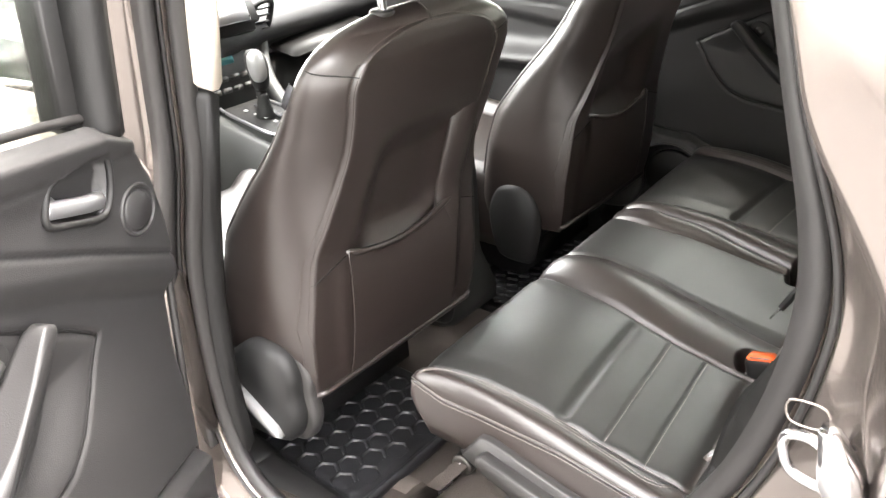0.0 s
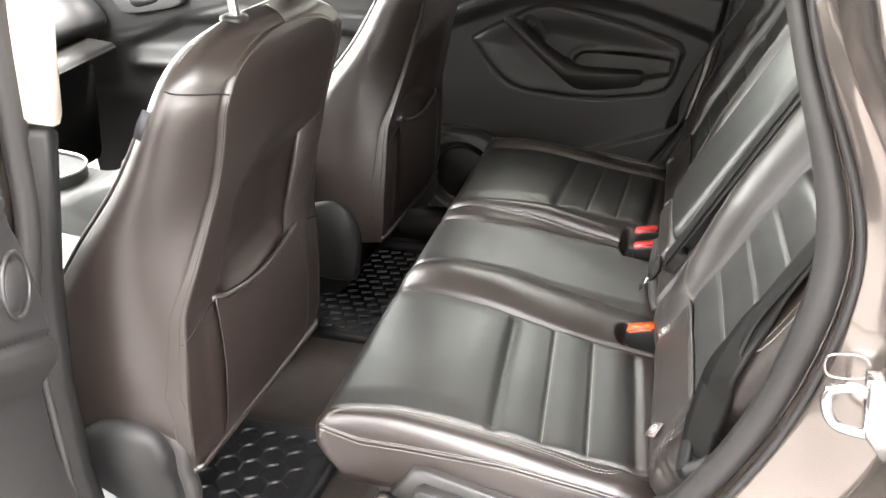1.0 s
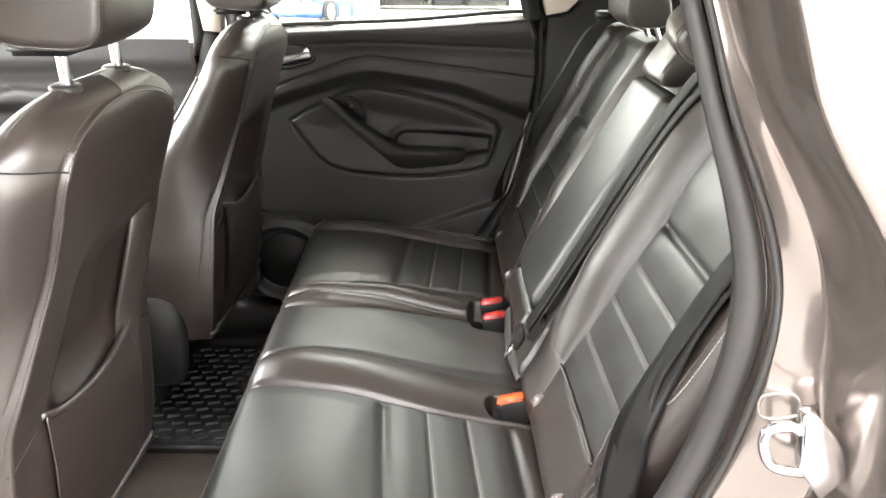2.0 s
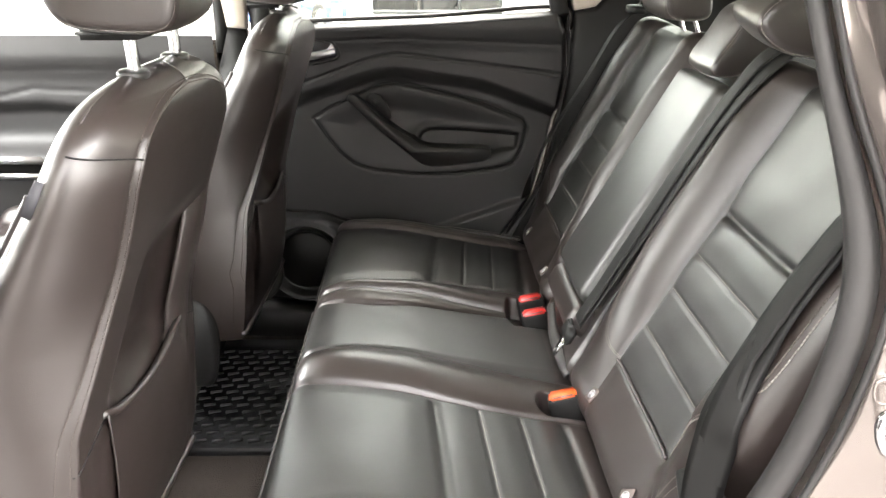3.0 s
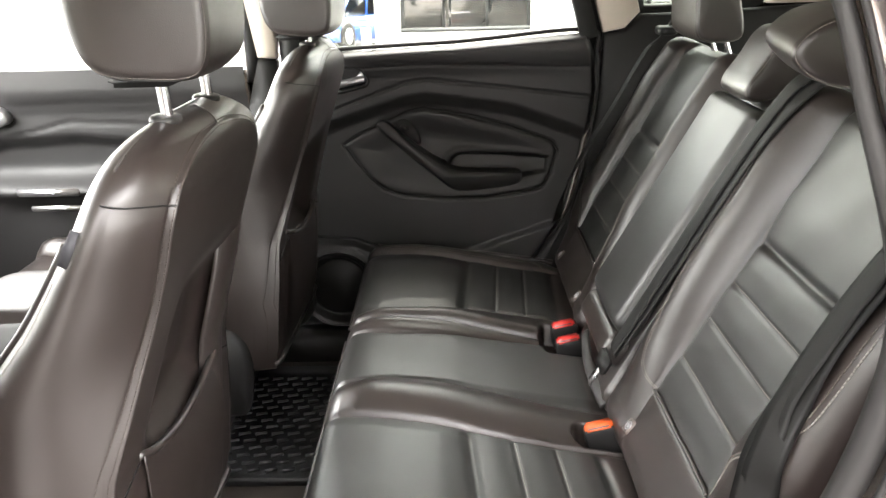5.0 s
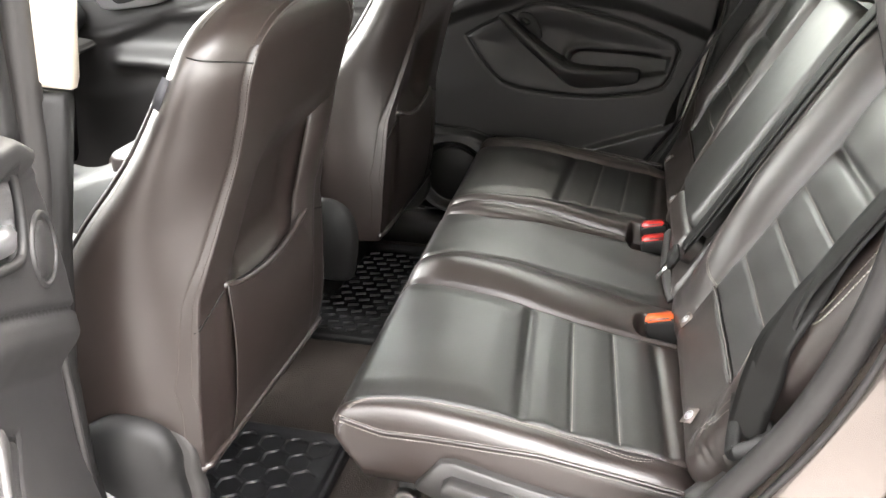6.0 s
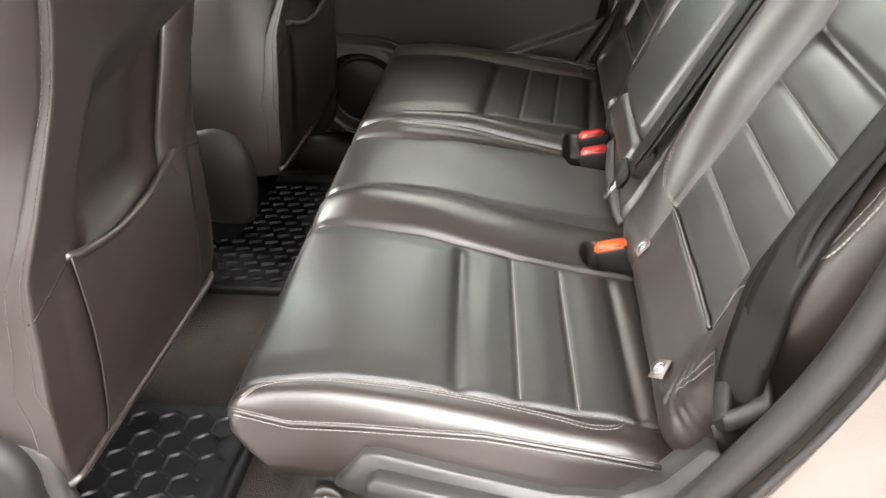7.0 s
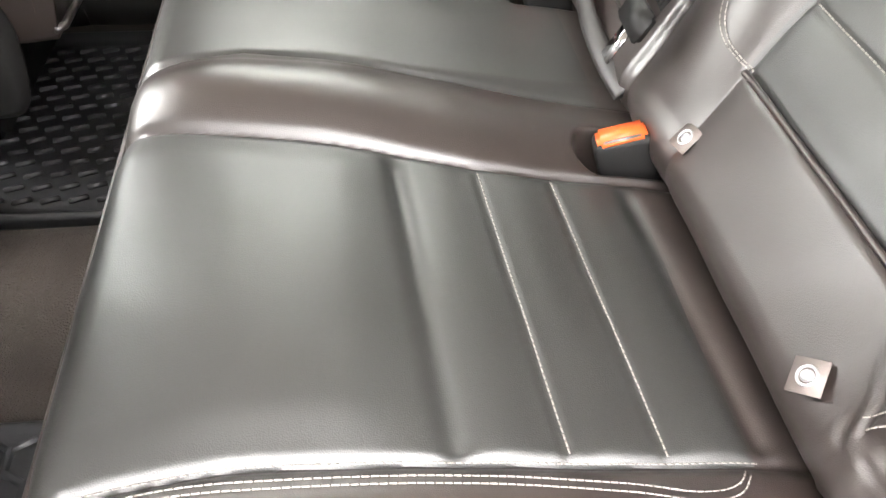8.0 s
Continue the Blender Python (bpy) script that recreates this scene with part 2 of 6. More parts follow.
def loop_offset(loop, d):
    """The loop moved outwards by d."""
    p = np.asarray(loop, float)
    t = np.roll(p, -1, 0) - np.roll(p, 1, 0)
    t /= np.linalg.norm(t, axis=1, keepdims=True)
    nrm = np.stack([-t[:, 1], t[:, 0]], 1)
    if ((p + nrm * 0.01 - p.mean(0)) ** 2).sum() < ((p - p.mean(0)) ** 2).sum():
        nrm = -nrm
    return p + nrm * np.reshape(d, (-1, 1))


def eased(loop, n, rounds):
    """n points evenly round a closed loop, with its kinks smoothed out."""
    p = spline(loop, n * 4, closed=True)
    p = even(np.array([(a, b, 0) for a, b in np.vstack([p, p[:1]])]), 1e-3)[:, :2]
    p = p[(np.arange(n) * len(p) / n).astype(int)]
    for _ in range(rounds):
        p = p * 0.5 + (np.roll(p, 1, 0) + np.roll(p, -1, 0)) * 0.25
    return p


def padded(profile, y0, y1, r=0.02, crown=0.006, n=60):
    """A cushion with a side outline of (x, z) carried from y0 to y1, with rounded rims and slightly domed ends; also its two rim lines."""
    o = eased(profile, n, 3)
    c = o.mean(0)
    reach = np.linalg.norm(o - c, axis=1, keepdims=True)

    def inset(d):
        return c + (o - c) * (1 - d / reach)

    rows = []
    for side in (0, 1):
        ends = []
        for k in (0.12, 0.35, 0.6, 0.82):
            inner = inset(r)
            ends.append([(c[0] + (x - c[0]) * k, -crown * (1 - k * k), c[1] + (z - c[1]) * k) for x, z in inner])
        for q in np.linspace(0, math.pi / 2, 8):
            ends.append([(x, r * (1 - math.cos(q)), z) for x, z in inset(r * (1 - math.sin(q)))])
        if side:
            rows += [[(x, y1 - y, z) for x, y, z in row] for row in ends[::-1]]
        else:
            rows += [[(x, y0 + y, z) for x, y, z in row] for row in ends]
            for k in np.linspace(0, 1, 14)[1:-1]:
                swell = 0.004 * math.sin(math.pi * k)
                rows.append([(x, y0 + r + (y1 - y0 - 2 * r) * k, z) for x, z in inset(-swell)])
    rims = []
    for y in (y0 + r * 0.30, y1 - r * 0.30):
        rims.append([(x, y, z) for x, z in inset(r * 0.26)])
    return lattice(rows, around=True, cap=True, flip=True), [rim + rim[:1] for rim in rims]


def box(x0, x1, y0, y1, z0, z1, bevel=0.004):
    bm = bmesh.new()
    bmesh.ops.create_cube(bm, size=1.0)
    for v in bm.verts:
        v.co = ((x0 + x1) / 2 + v.co.x * (x1 - x0), (y0 + y1) / 2 + v.co.y * (y1 - y0), (z0 + z1) / 2 + v.co.z * (z1 - z0))
    if bevel:
        bmesh.ops.bevel(bm, geom=bm.edges[:], offset=bevel, segments=2, affect='EDGES')
    bm.verts.index_update()
    out = [tuple(v.co) for v in bm.verts], [tuple(v.index for v in f.verts) for f in bm.faces]
    bm.free()
    return out


def slab(outline, y0, y1, bevel=0.003):
    """An outline of (x, z) given thickness from y0 to y1, with eased edges."""
    o = np.asarray(outline, float)
    c = o.mean(0)
    d = o - c
    inner = c + d * (1 - bevel / np.linalg.norm(d, axis=1, keepdims=True))
    s = 1 if y1 > y0 else -1
    rows = [[(x, y0, z) for x, z in inner], [(x, y0 + s * bevel, z) for x, z in o],
            [(x, y1 - s * bevel, z) for x, z in o], [(x, y1, z) for x, z in inner]]
    return lattice(rows, around=True, cap=True, flip=s > 0)


def turned(geo, m):
    v, f = geo
    return [tuple(m @ Vector(p)) for p in v], f


def mirrored(geo):
    v, f = geo
    return [(p[0], -p[1], p[2]) for p in v], [q[::-1] for q in f]


def inside(px, pz, poly):
    """Signed distance to a polygon of (x, z): minus inside."""
    px, pz = np.asarray(px, float), np.asarray(pz, float)
    d = np.full(px.shape, 1e9)
    sign = np.ones(px.shape)
    n = len(poly)
    for i in range(n):
        ax, az = poly[i]
        bx, bz = poly[(i + 1) % n]
        ex, ez = bx - ax, bz - az
        wx, wz = px - ax, pz - az
        t = np.clip((wx * ex + wz * ez) / (ex * ex + ez * ez), 0, 1)
        d = np.minimum(d, (wx - ex * t) ** 2 + (wz - ez * t) ** 2)
        c1, c2, c3 = pz >= az, pz < bz, ex * wz > ez * wx
        flip = (c1 & c2 & c3) | (~c1 & ~c2 & ~c3)
        sign = np.where(flip, -sign, sign)
    return sign * np.sqrt(d)


def along(px, pz, line):
    """Distance to an open line of (x, z)."""
    d = np.full(np.shape(px), 1e9)
    for (ax, az), (bx, bz) in zip(line[:-1], line[1:]):
        ex, ez = bx - ax, bz - az
        t = np.clip(((px - ax) * ex + (pz - az) * ez) / (ex * ex + ez * ez), 0, 1)
        d = np.minimum(d, np.hypot(px - ax - ex * t, pz - az - ez * t))
    return d


def divided(verts, faces, pick):
    """Splits a mesh in two by a test on the faces' middles: the rest, and what was picked."""
    v = np.asarray(verts, float)
    mids = np.array([v[list(f)].mean(0) for f in faces])
    chosen = pick(mids)
    out = []
    for want in (False, True):
        used, fs = {}, []
        for f, c in zip(faces, chosen):
            if bool(c) == want:
                fs.append([used.setdefault(i, len(used)) for i in f])
        out.append(([tuple(v[i]) for i in used], fs))
    return out


def sew(name, runs, parent, up, label="pale thread seam", mat=thread, **kw):
    for k, run in enumerate(runs):
        part(name, make(name, *stitches([run], up=up, **kw), mat), parent, label)


# ---------------------------------------------------------------- setting: ground and car shell
SLOPE = math.tan(radians(2.0))


def ground_z(y):
    return -0.02 - SLOPE * y


def build_ground():
    rows = []
    for x in np.concatenate([[-3000, -300, -60], np.linspace(-30, 30, 41), [60, 300, 3000]]):
        rows.append([(x, y, ground_z(np.clip(y, -60, 60)) + 0.006 * math.sin(x * 1.3 + y)) for y in np.concatenate([[-3000, -300, -60], np.linspace(-30, 30, 41), [60, 300, 3000]])])
    v, f = lattice(rows)
    tagged(new("ground", make("ground", v, f, pavement_mat)), "worn grey asphalt forecourt under and round the car", "ground", kind="structure")


build_ground()

# The door opening on the left side, (x, z), from the roof's rear corner down and round.
OPENING = [(0.025, 1.565), (0.062, 1.48), (0.084, 1.41), (0.113, 1.30), (0.123, 1.21), (0.118, 1.14), (0.103, 1.07), (0.073, 0.97), (0.036, 0.90), (-0.005, 0.83), (-0.065, 0.735),
           (-0.15, 0.62), (-0.28, 0.53), (-0.45, 0.49), (-0.65, 0.475), (-0.80, 0.50), (-0.848, 0.60), (-0.860, 0.75), (-0.850, 0.90),
           (-0.834, 1.05), (-0.815, 1.20), (-0.797, 1.35), (-0.768, 1.50), (-0.67, 1.60), (-0.40, 1.63), (-0.12, 1.625)]


QUARTER = [(0.185, 1.41), (0.21, 1.395), (0.40, 1.402), (0.47, 1.415), (0.53, 1.46), (0.60, 1.53), (0.60, 1.585), (0.30, 1.60), (0.20, 1.59), (0.178, 1.50)]


def quarter(sign):
    """Outline of a rear quarter window."""
    return [(x + (0.10 if sign < 0 else 0.0), z) for x, z in QUARTER]


def flare(x):
    """The centre pillar stands a little further out than the rear one."""
    return 0.034 * float(smooth_step(-x, 0.50, 0.74))


def body_side(sign, name, label):
    """The painted side of the body round a rear door opening, with the jamb, and the seal that runs round it."""
    base = eased(OPENING, 240, 24)
    if sign < 0:
        base = np.array([(x - 0.015 * float(smooth_step(z, 1.18, 1.40)) * (x > -0.1) + 0.042 * float(smooth_step(z, 0.92, 1.20) * smooth_step(-x, 0.50, 0.74)), z) for x, z in base[:, :2]])
    slim = np.array([1.0 - 0.50 * float(smooth_step(z, 1.18, 1.42)) * (x > -0.1) for x, z in base[:, :2]])
    wide = np.array([1.0 + 0.14 * float(groove(z - 1.0, 0.14)) * (x > -0.1) for x, z in base[:, :2]])

    def lean(x, z):
        """The rear pillar draws in above the waist."""
        return 0.12 * max(0.0, z - 1.16) ** 1.1 * float(smooth_step(x, -0.55, -0.15)) * (sign < 0)
    seat_steps = [(a, b) for a, b, _ in spline([(0.012, 0.765, 0), (0.022, 0.774, 0), (0.031, 0.768, 0), (0.037, 0.768, 0), (0.044, 0.786, 0)], 18)]
    # the flange is broad round the striker and narrow along the pillar
    reach = np.array([0.078 + 0.028 * float(smooth_step(1.16 - z, 0.0, 0.10)) * (x > -0.1) + 0.014 * (x <= -0.1) for x, z in base[:, :2]])
    end = np.array([0.132 - 0.020 * float(smooth_step(z, 1.10, 1.25)) * (x > -0.1) for x, z in base[:, :2]])
    rows = []
    for d, y in seat_steps:
        rows.append([(x, sign * (y + flare(x) - lean(x, z)), z) for x, z in loop_offset(base, d * slim)])
    for k in np.linspace(0, 1, 14)[1:]:
        d = 0.044 + (reach - 0.044) * k
        swell = 0.0045 * math.sin(math.pi * k)
        rows.append([(x, sign * (0.786 + 0.40 * (w - 0.044) + swell * math.sin(z * 24 + x * 9) + flare(x) - lean(x, z)), z) for (x, z), w in zip(loop_offset(base, d * slim * (1 + (wide - 1) * k)), d)])
    for k in np.linspace(0, 1, 26)[1:]:
        ease = float(smooth_step(k, 0, 1)) * 0.5 + 0.5 * k
        d = reach + (end - reach) * k
        y_low = 0.786 + 0.40 * (reach - 0.044)
        rows.append([(x, sign * (a + (0.899 - a) * ease + flare(x) - lean(x, z)), z) for (x, z), a in zip(loop_offset(base, d * slim * wide), y_low)])
    last = loop_offset(base, end * slim * wide)
    for k, y in [(a, 0.899 + 0.003 * min(1, a * 8) - 0.035 * a * a) for a in np.linspace(0.012, 1.0, 90)]:
        row = []
        for x, z in last:
            ox = (1.25 if x > -0.33 else -0.90)
            oz = 1.67 if z > 1.0 else 0.36
            hx, hz = x - (-0.33), z - 1.0
            m = max(abs(hx) / abs(ox + 0.33), abs(hz) / abs(oz - 1.0))
            tx, tz = -0.33 + hx / m, 1.0 + hz / m
            row.append((x + (tx - x) * k, sign * (y + flare(x) * (1 - k) - lean(x, z + (tz - z) * k)), z + (tz - z) * k))
        rows.append(row)
    v, f = lattice(rows, around=True, flip=sign > 0)
    pts = np.asarray(v)
    mid = np.array([pts[list(q)].mean(0) for q in f])
    hole = inside(mid[:, 0], mid[:, 2], quarter(sign))
    f = [q for q, d in zip(f, hole) if d > 0.007]
    body = tagged(new(name, make(name, v, f, paint)), label, "car body", kind="structure")
    inner = [(x, sign * (0.772 + flare(x) - lean(x, z)), z) for x, z in loop_offset(base, 0.015 * slim)]
    geo = sweep(inner, [(a, b) for a, b in [(-0.015, -0.010), (-0.014, 0.008), (-0.009, 0.014), (0.001, 0.016), (0.009, 0.013), (0.014, 0.005), (0.015, -0.008), (0.004, -0.012)]], up=(0, 1, 0), closed=True)
    thin = 1.0 - 0.9 * (1.0 - slim)
    geo = ([tuple(np.asarray(inner[(i // 8) % 240]) + (np.asarray(p) - np.asarray(inner[(i // 8) % 240])) * thin[(i // 8) % 240]) for i, p in enumerate(geo[0])], geo[1])
    part("door_seal", make("door_seal", *geo, seal_rubber), body, "soft grey rubber weather seal")
    lip = [(x, sign * (0.787 + flare(x) - lean(x, z)), z) for x, z in loop_offset(base, 0.039 * slim)]
    part("seal_lip", make("seal_lip", *tube(lip, 0.0040, 8, (0, 1, 0), True), seal_rubber), body, "thin rubber lip")
    strip = [(x, sign * (0.800 + flare(x) - lean(x, z)), z) for x, z in loop_offset(base, 0.052) if x < -0.70 and 0.56 < z < 1.585]
    geo = sweep(strip, [(-0.020, -0.010), (-0.017, 0.005), (-0.004, 0.010), (0.002, 0.006), (0.006, 0.011), (0.018, 0.006), (0.020, -0.010)], up=(0, -sign, 0))
    part("pillar_seal", make("pillar_seal", *geo, seal_rubber), body, "black rubber strip down the centre pillar")
    return body


body_side(-1, "body_side", "bronze-grey painted car side with a door jamb")
body_side(1, "body_side_right", "bronze-grey painted car side with a door jamb")


def striker(sign):
    t = thing("door_striker", "bare metal door latch striker bolted to the painted jamb", "door striker")
    y = sign * 0.835
    t.location = (-0.008, 0, 0.035)
    loop = spline([(0.195, y, 1.052), (0.175, y, 1.062), (0.154, y, 1.056), (0.154, y, 1.036), (0.166, y, 1.016), (0.196, y, 1.010)], 30)
    part("loop", make("loop", *tube(loop, 0.0055, 8, (0, 1, 0)), chrome), t)
    part("plate", make("plate", *slab([(0.182, 1.080), (0.196, 1.079), (0.224, 1.045), (0.234, 1.012), (0.212, 0.985), (0.190, 1.015)], y - sign * 0.012, y + sign * 0.012), chrome), t)
    part("bolt", make("bolt", *blob((0.204, y - sign * 0.014, 1.050), (0.018, 0.012, 0.018), 0.6, 0.6, 8, 12), steel), t)
    part("bolt", make("bolt", *blob((0.214, y - sign * 0.014, 1.010), (0.018, 0.012, 0.018), 0.6, 0.6, 8, 12), steel), t)
    plug = [(0.149, 1.087), (0.181, 1.089), (0.185, 1.067), (0.153, 1.064)]
    part("plug_rim", make("plug_rim", *tube(spline([(x, sign * 0.822, z) for x, z in plug], 24, True), 0.0016, 6, (0, 1, 0), True), paint), t, "small painted plug rim")


striker(-1)


def interior_panels():
    """Floor, roof lining, pillar trims and the closed ends of the cabin."""
    rows = []
    for x in np.linspace(-2.2, -0.40, 60):
        row = []
        for y in np.linspace(-0.80, 0.80, 81):
            z = 0.402 + 0.055 * smooth_step(0.12 - abs(y + 0.03), 0, 0.09) + 0.06 * smooth_step(abs(y), 0.715, 0.77)
            z += 0.22 * smooth_step(x, -0.56, -0.42) - 0.02 * smooth_step(-x, 0.9, 1.3)
            z += 0.004 * noise.noise((x * 9, y * 9, 0))
            row.append((x, y, z))
        rows.append(row)
    v, f = lattice(rows)
    tagged(new("floor", make("floor", v, f, carpet)), "worn dark brown carpet on the car floor", "floor", kind="structure")
    v, f = joined([box(-0.42, 1.1, -0.78, 0.78, 0.36, 0.60, 0.01), box(0.30, 1.1, -0.78, 0.78, 0.60, 0.68, 0.01)])
    tagged(new("cargo_floor", make("cargo_floor", v, f, carpet)), "dark carpeted cargo floor behind the bench", "floor", kind="structure")
    rows = []
    for x in np.linspace(-1.55, 1.15, 30):
        rows.append([(x, y, 1.665 - 0.07 * (abs(y) / 0.74) ** 4 - 0.03 * ((x + 0.2) / 1.3) ** 2) for y in np.linspace(-0.74, 0.74, 31)])
    v, f = lattice(rows, flip=True)
    tagged(new("ceiling", make("ceiling", v, f, beige)), "pale beige fabric roof lining", "ceiling", kind="structure")
    rows = []
    for x in np.linspace(-1.60, 1.25, 30):
        rows.append([(x, y, 1.715 - 0.05 * (abs(y) / 0.88) ** 4 - 0.03 * ((x + 0.2) / 1.3) ** 2) for y in np.linspace(-0.88, 0.88, 31)])
    v, f = lattice(rows)
    tagged(new("roof", make("roof", v, f, paint)), "bronze-grey painted car roof", "car roof", kind="structure")


interior_panels()


def pillar(name, sign, upper, lower, label, y0, y1):
    """A trim of two pieces, outlines of (x, z): beige above, dark below."""
    t = thing(name, label, "pillar trim", kind="structure")
    part("upper_trim", make("upper_trim", *slab(upper, sign * y0, sign * y1, 0.010), beige), t, "pale beige upper trim")
    part("lower_trim", make("lower_trim", *slab(lower, sign * (y0 + 0.003), sign * y1, 0.010), plastic), t, "dark plastic lower trim")
    return t


B_UP = [(-0.732, 1.285), (-0.85, 1.29), (-0.90, 1.62), (-0.66, 1.62), (-0.70, 1.42)]
B_LOW = [(-0.742, 1.280), (-0.85, 1.285), (-0.95, 0.95), (-0.98, 0.55), (-0.88, 0.47), (-0.83, 0.55), (-0.842, 0.72), (-0.825, 0.90), (-0.793, 1.08)]
pillar("door_pillar_trim", -1, B_UP, B_LOW, "centre pillar trim, beige above and dark plastic below", 0.771, 0.802)
pillar("door_pillar_trim_right", 1, [(min(x, -0.80) if x > -0.84 else x, z) for x, z in B_UP], [(min(x, -0.80) if z > 0.9 else x, z) for x, z in B_LOW], "centre pillar trim, beige above and dark plastic below", 0.748, 0.803)
C_UP = [(0.076, 1.335), (0.13, 1.345), (0.168, 1.385), (0.15, 1.46), (0.128, 1.63), (0.0, 1.63), (0.045, 1.45)]
C_LOW = [(0.078, 1.33), (0.13, 1.34), (0.172, 1.378), (0.30, 1.380), (0.60, 1.392), (0.95, 1.392), (0.95, 0.62), (-0.02, 0.60), (-0.09, 0.66), (0.0, 0.83), (0.034, 0.95),
         (0.058, 1.07), (0.074, 1.18)]
pillar("rear_pillar_trim", -1, [(x + 0.09, z) for x, z in C_UP], [(x + 0.09, z) for x, z in C_LOW], "rear quarter trim, beige above and dark plastic below", 0.72, 0.755)
pillar("rear_pillar_trim_right", 1, C_UP, C_LOW, "rear quarter trim, beige above and dark plastic below", 0.742, 0.80)


def end_pieces():
    """Tailgate, windscreen, quarter glass and the trims round them."""
    for sign, suffix in ((-1, "left"), (1, "right")):
        q = thing("quarter_window_" + suffix, "fixed rear quarter window in a black surround", "car window", kind="structure")
        outline = spline(quarter(sign), 50, True)
        part("pane", make("pane", *slab(loop_offset(outline, 0.012), sign * 0.882, sign * 0.886, 0.001), privacy_glass), q, "dark tinted pane")
        rim = np.array(outline)
        for nm, d0, d1, y, mt in (("window_seal", 0.002, 0.024, 0.9075, seal_rubber), ("inner_panel", 0.0, 0.03, 0.80, plastic)):
            rows = [[(x, sign * y, z) for x, z in loop_offset(rim, d0)], [(x, sign * y, z) for x, z in loop_offset(rim, d1)]]
            part(nm, make(nm, *lattice(rows, around=True, flip=sign > 0), mt), q)
        rows = [[(x, sign * y, z) for x, z in loop_offset(rim, d)] for d, y in ((0.012, 0.798), (0.0, 0.80), (-0.004, 0.85), (0.0, 0.897), (0.002, 0.9075))]
        part("surround", make("surround", *lattice(rows, around=True, flip=sign < 0), plastic), q, "black plastic surround")
        d = thing("tail_pillar_trim_" + suffix, "pale beige trim of the tail pillar", "pillar trim", kind="structure")
        part("trim", make("trim", *slab([(0.49, 1.400), (0.545, 1.455), (0.63, 1.535), (0.66, 1.62), (0.95, 1.62), (1.02, 1.40)], sign * 0.72, sign * 0.79, 0.01), beige), d)
    t = thing("tailgate", "closed tailgate with a wide rear window and beige trim", "tailgate", kind="structure")
    part("inner_trim", make("inner_trim", *box(1.02, 1.10, -0.72, 0.72, 0.60, 1.20, 0.02), plastic), t, "dark plastic lower trim")
    part("outer_skin", make("outer_skin", *box(1.12, 1.20, -0.80, 0.80, 0.40, 1.22, 0.03), paint), t)
    part("window_trim", make("window_trim", *joined([box(0.80, 0.90, -0.72, 0.72, 1.52, 1.57, 0.015), box(0.92, 1.04, -0.74, -0.66, 1.2, 1.55, 0.02), box(0.92, 1.04, 0.66, 0.74, 1.2, 1.55, 0.02)]), beige), t, "beige window trim")
    v, f = lattice([[(1.06, -0.66, 1.2), (1.06, 0.66, 1.2)], [(0.88, -0.62, 1.55), (0.88, 0.62, 1.55)]])
    part("pane", make("pane", v, f, privacy_glass), t, "dark tinted pane")
    w = thing("windscreen", "raked windscreen with dark trim", "windscreen", kind="structure")
    v, f = lattice([[(-2.30, y, 1.13), (-1.95, y * 0.94, 1.33), (-1.58, y * 0.88, 1.53)] for y in np.linspace(-0.72, 0.72, 9)])
    part("pane", make("pane", v, f, glass), w).visible_shadow = False
    for s in (-1, 1):
        part("frame", make("frame", *tube(spline([(-2.32, s * 0.75, 1.12), (-1.95, s * 0.72, 1.33), (-1.55, s * 0.68, 1.55)], 12), 0.035, 8), beige), w, "beige pillar trim")
    f = thing("front_bulkhead", "dark front wall of the cabin under the windscreen", "bulkhead", kind="structure")
    part("panel", make("panel", *box(-2.45, -2.36, -0.82, 0.82, 0.36, 1.13, 0.02), plastic), f)
    b = thing("bonnet", "bronze-grey painted bonnet", "bonnet", kind="structure")
    rows = [[(x, y, 1.10 - 0.10 * ((x + 2.3) / 1.0) ** 2 - 0.06 * (y / 0.8) ** 2) for y in np.linspace(-0.82, 0.82, 13)] for x in np.linspace(-2.40, -3.35, 10)]
    part("panel", make("panel", *lattice(rows), paint), b)


end_pieces()


# ---------------------------------------------------------------- doors
# In a door's own frame x runs back from its front edge, z up, and y inwards.
FRONT = -0.82
REAR_OUT = [(-0.79, 0.50), (-0.797, 0.80), (-0.802, 1.06), (-0.793, 1.14), (-0.772, 1.215), (-0.730, 1.274), (-0.664, 1.296), (-0.30, 1.312), (0.035, 1.335), (0.058, 1.28), (0.066, 1.18), (0.05, 1.07),
            (0.026, 0.95), (-0.01, 0.83), (-0.11, 0.68), (-0.20, 0.575), (-0.33, 0.50), (-0.50, 0.475)]
RECESS = [(-0.636, 1.040), (-0.60, 0.985), (-0.565, 0.945), (-0.525, 0.912), (-0.474, 0.894), (-0.36, 0.882), (-0.246, 0.882), (-0.12, 0.90), (-0.075, 0.915), (-0.055, 0.945),
          (-0.035, 1.015), (-0.05, 1.04), (-0.167, 1.086), (-0.29, 1.118), (-0.404, 1.142), (-0.45, 1.135), (-0.52, 1.10), (-0.59, 1.068)]
GROOVE = [(-0.83, 1.075), (-0.623, 1.154), (-0.46, 1.212), (-0.40, 1.222), (-0.20, 1.198), (0.07, 1.163)]
HANDLE = [(-0.651, 1.192), (-0.671, 1.215), (-0.676, 1.250), (-0.664, 1.265), (-0.630, 1.265), (-0.575, 1.254), (-0.560, 1.238), (-0.557, 1.212), (-0.60, 1.200)]
WAIST = [(-0.83, 1.245), (-0.40, 1.262), (0.07, 1.245)]


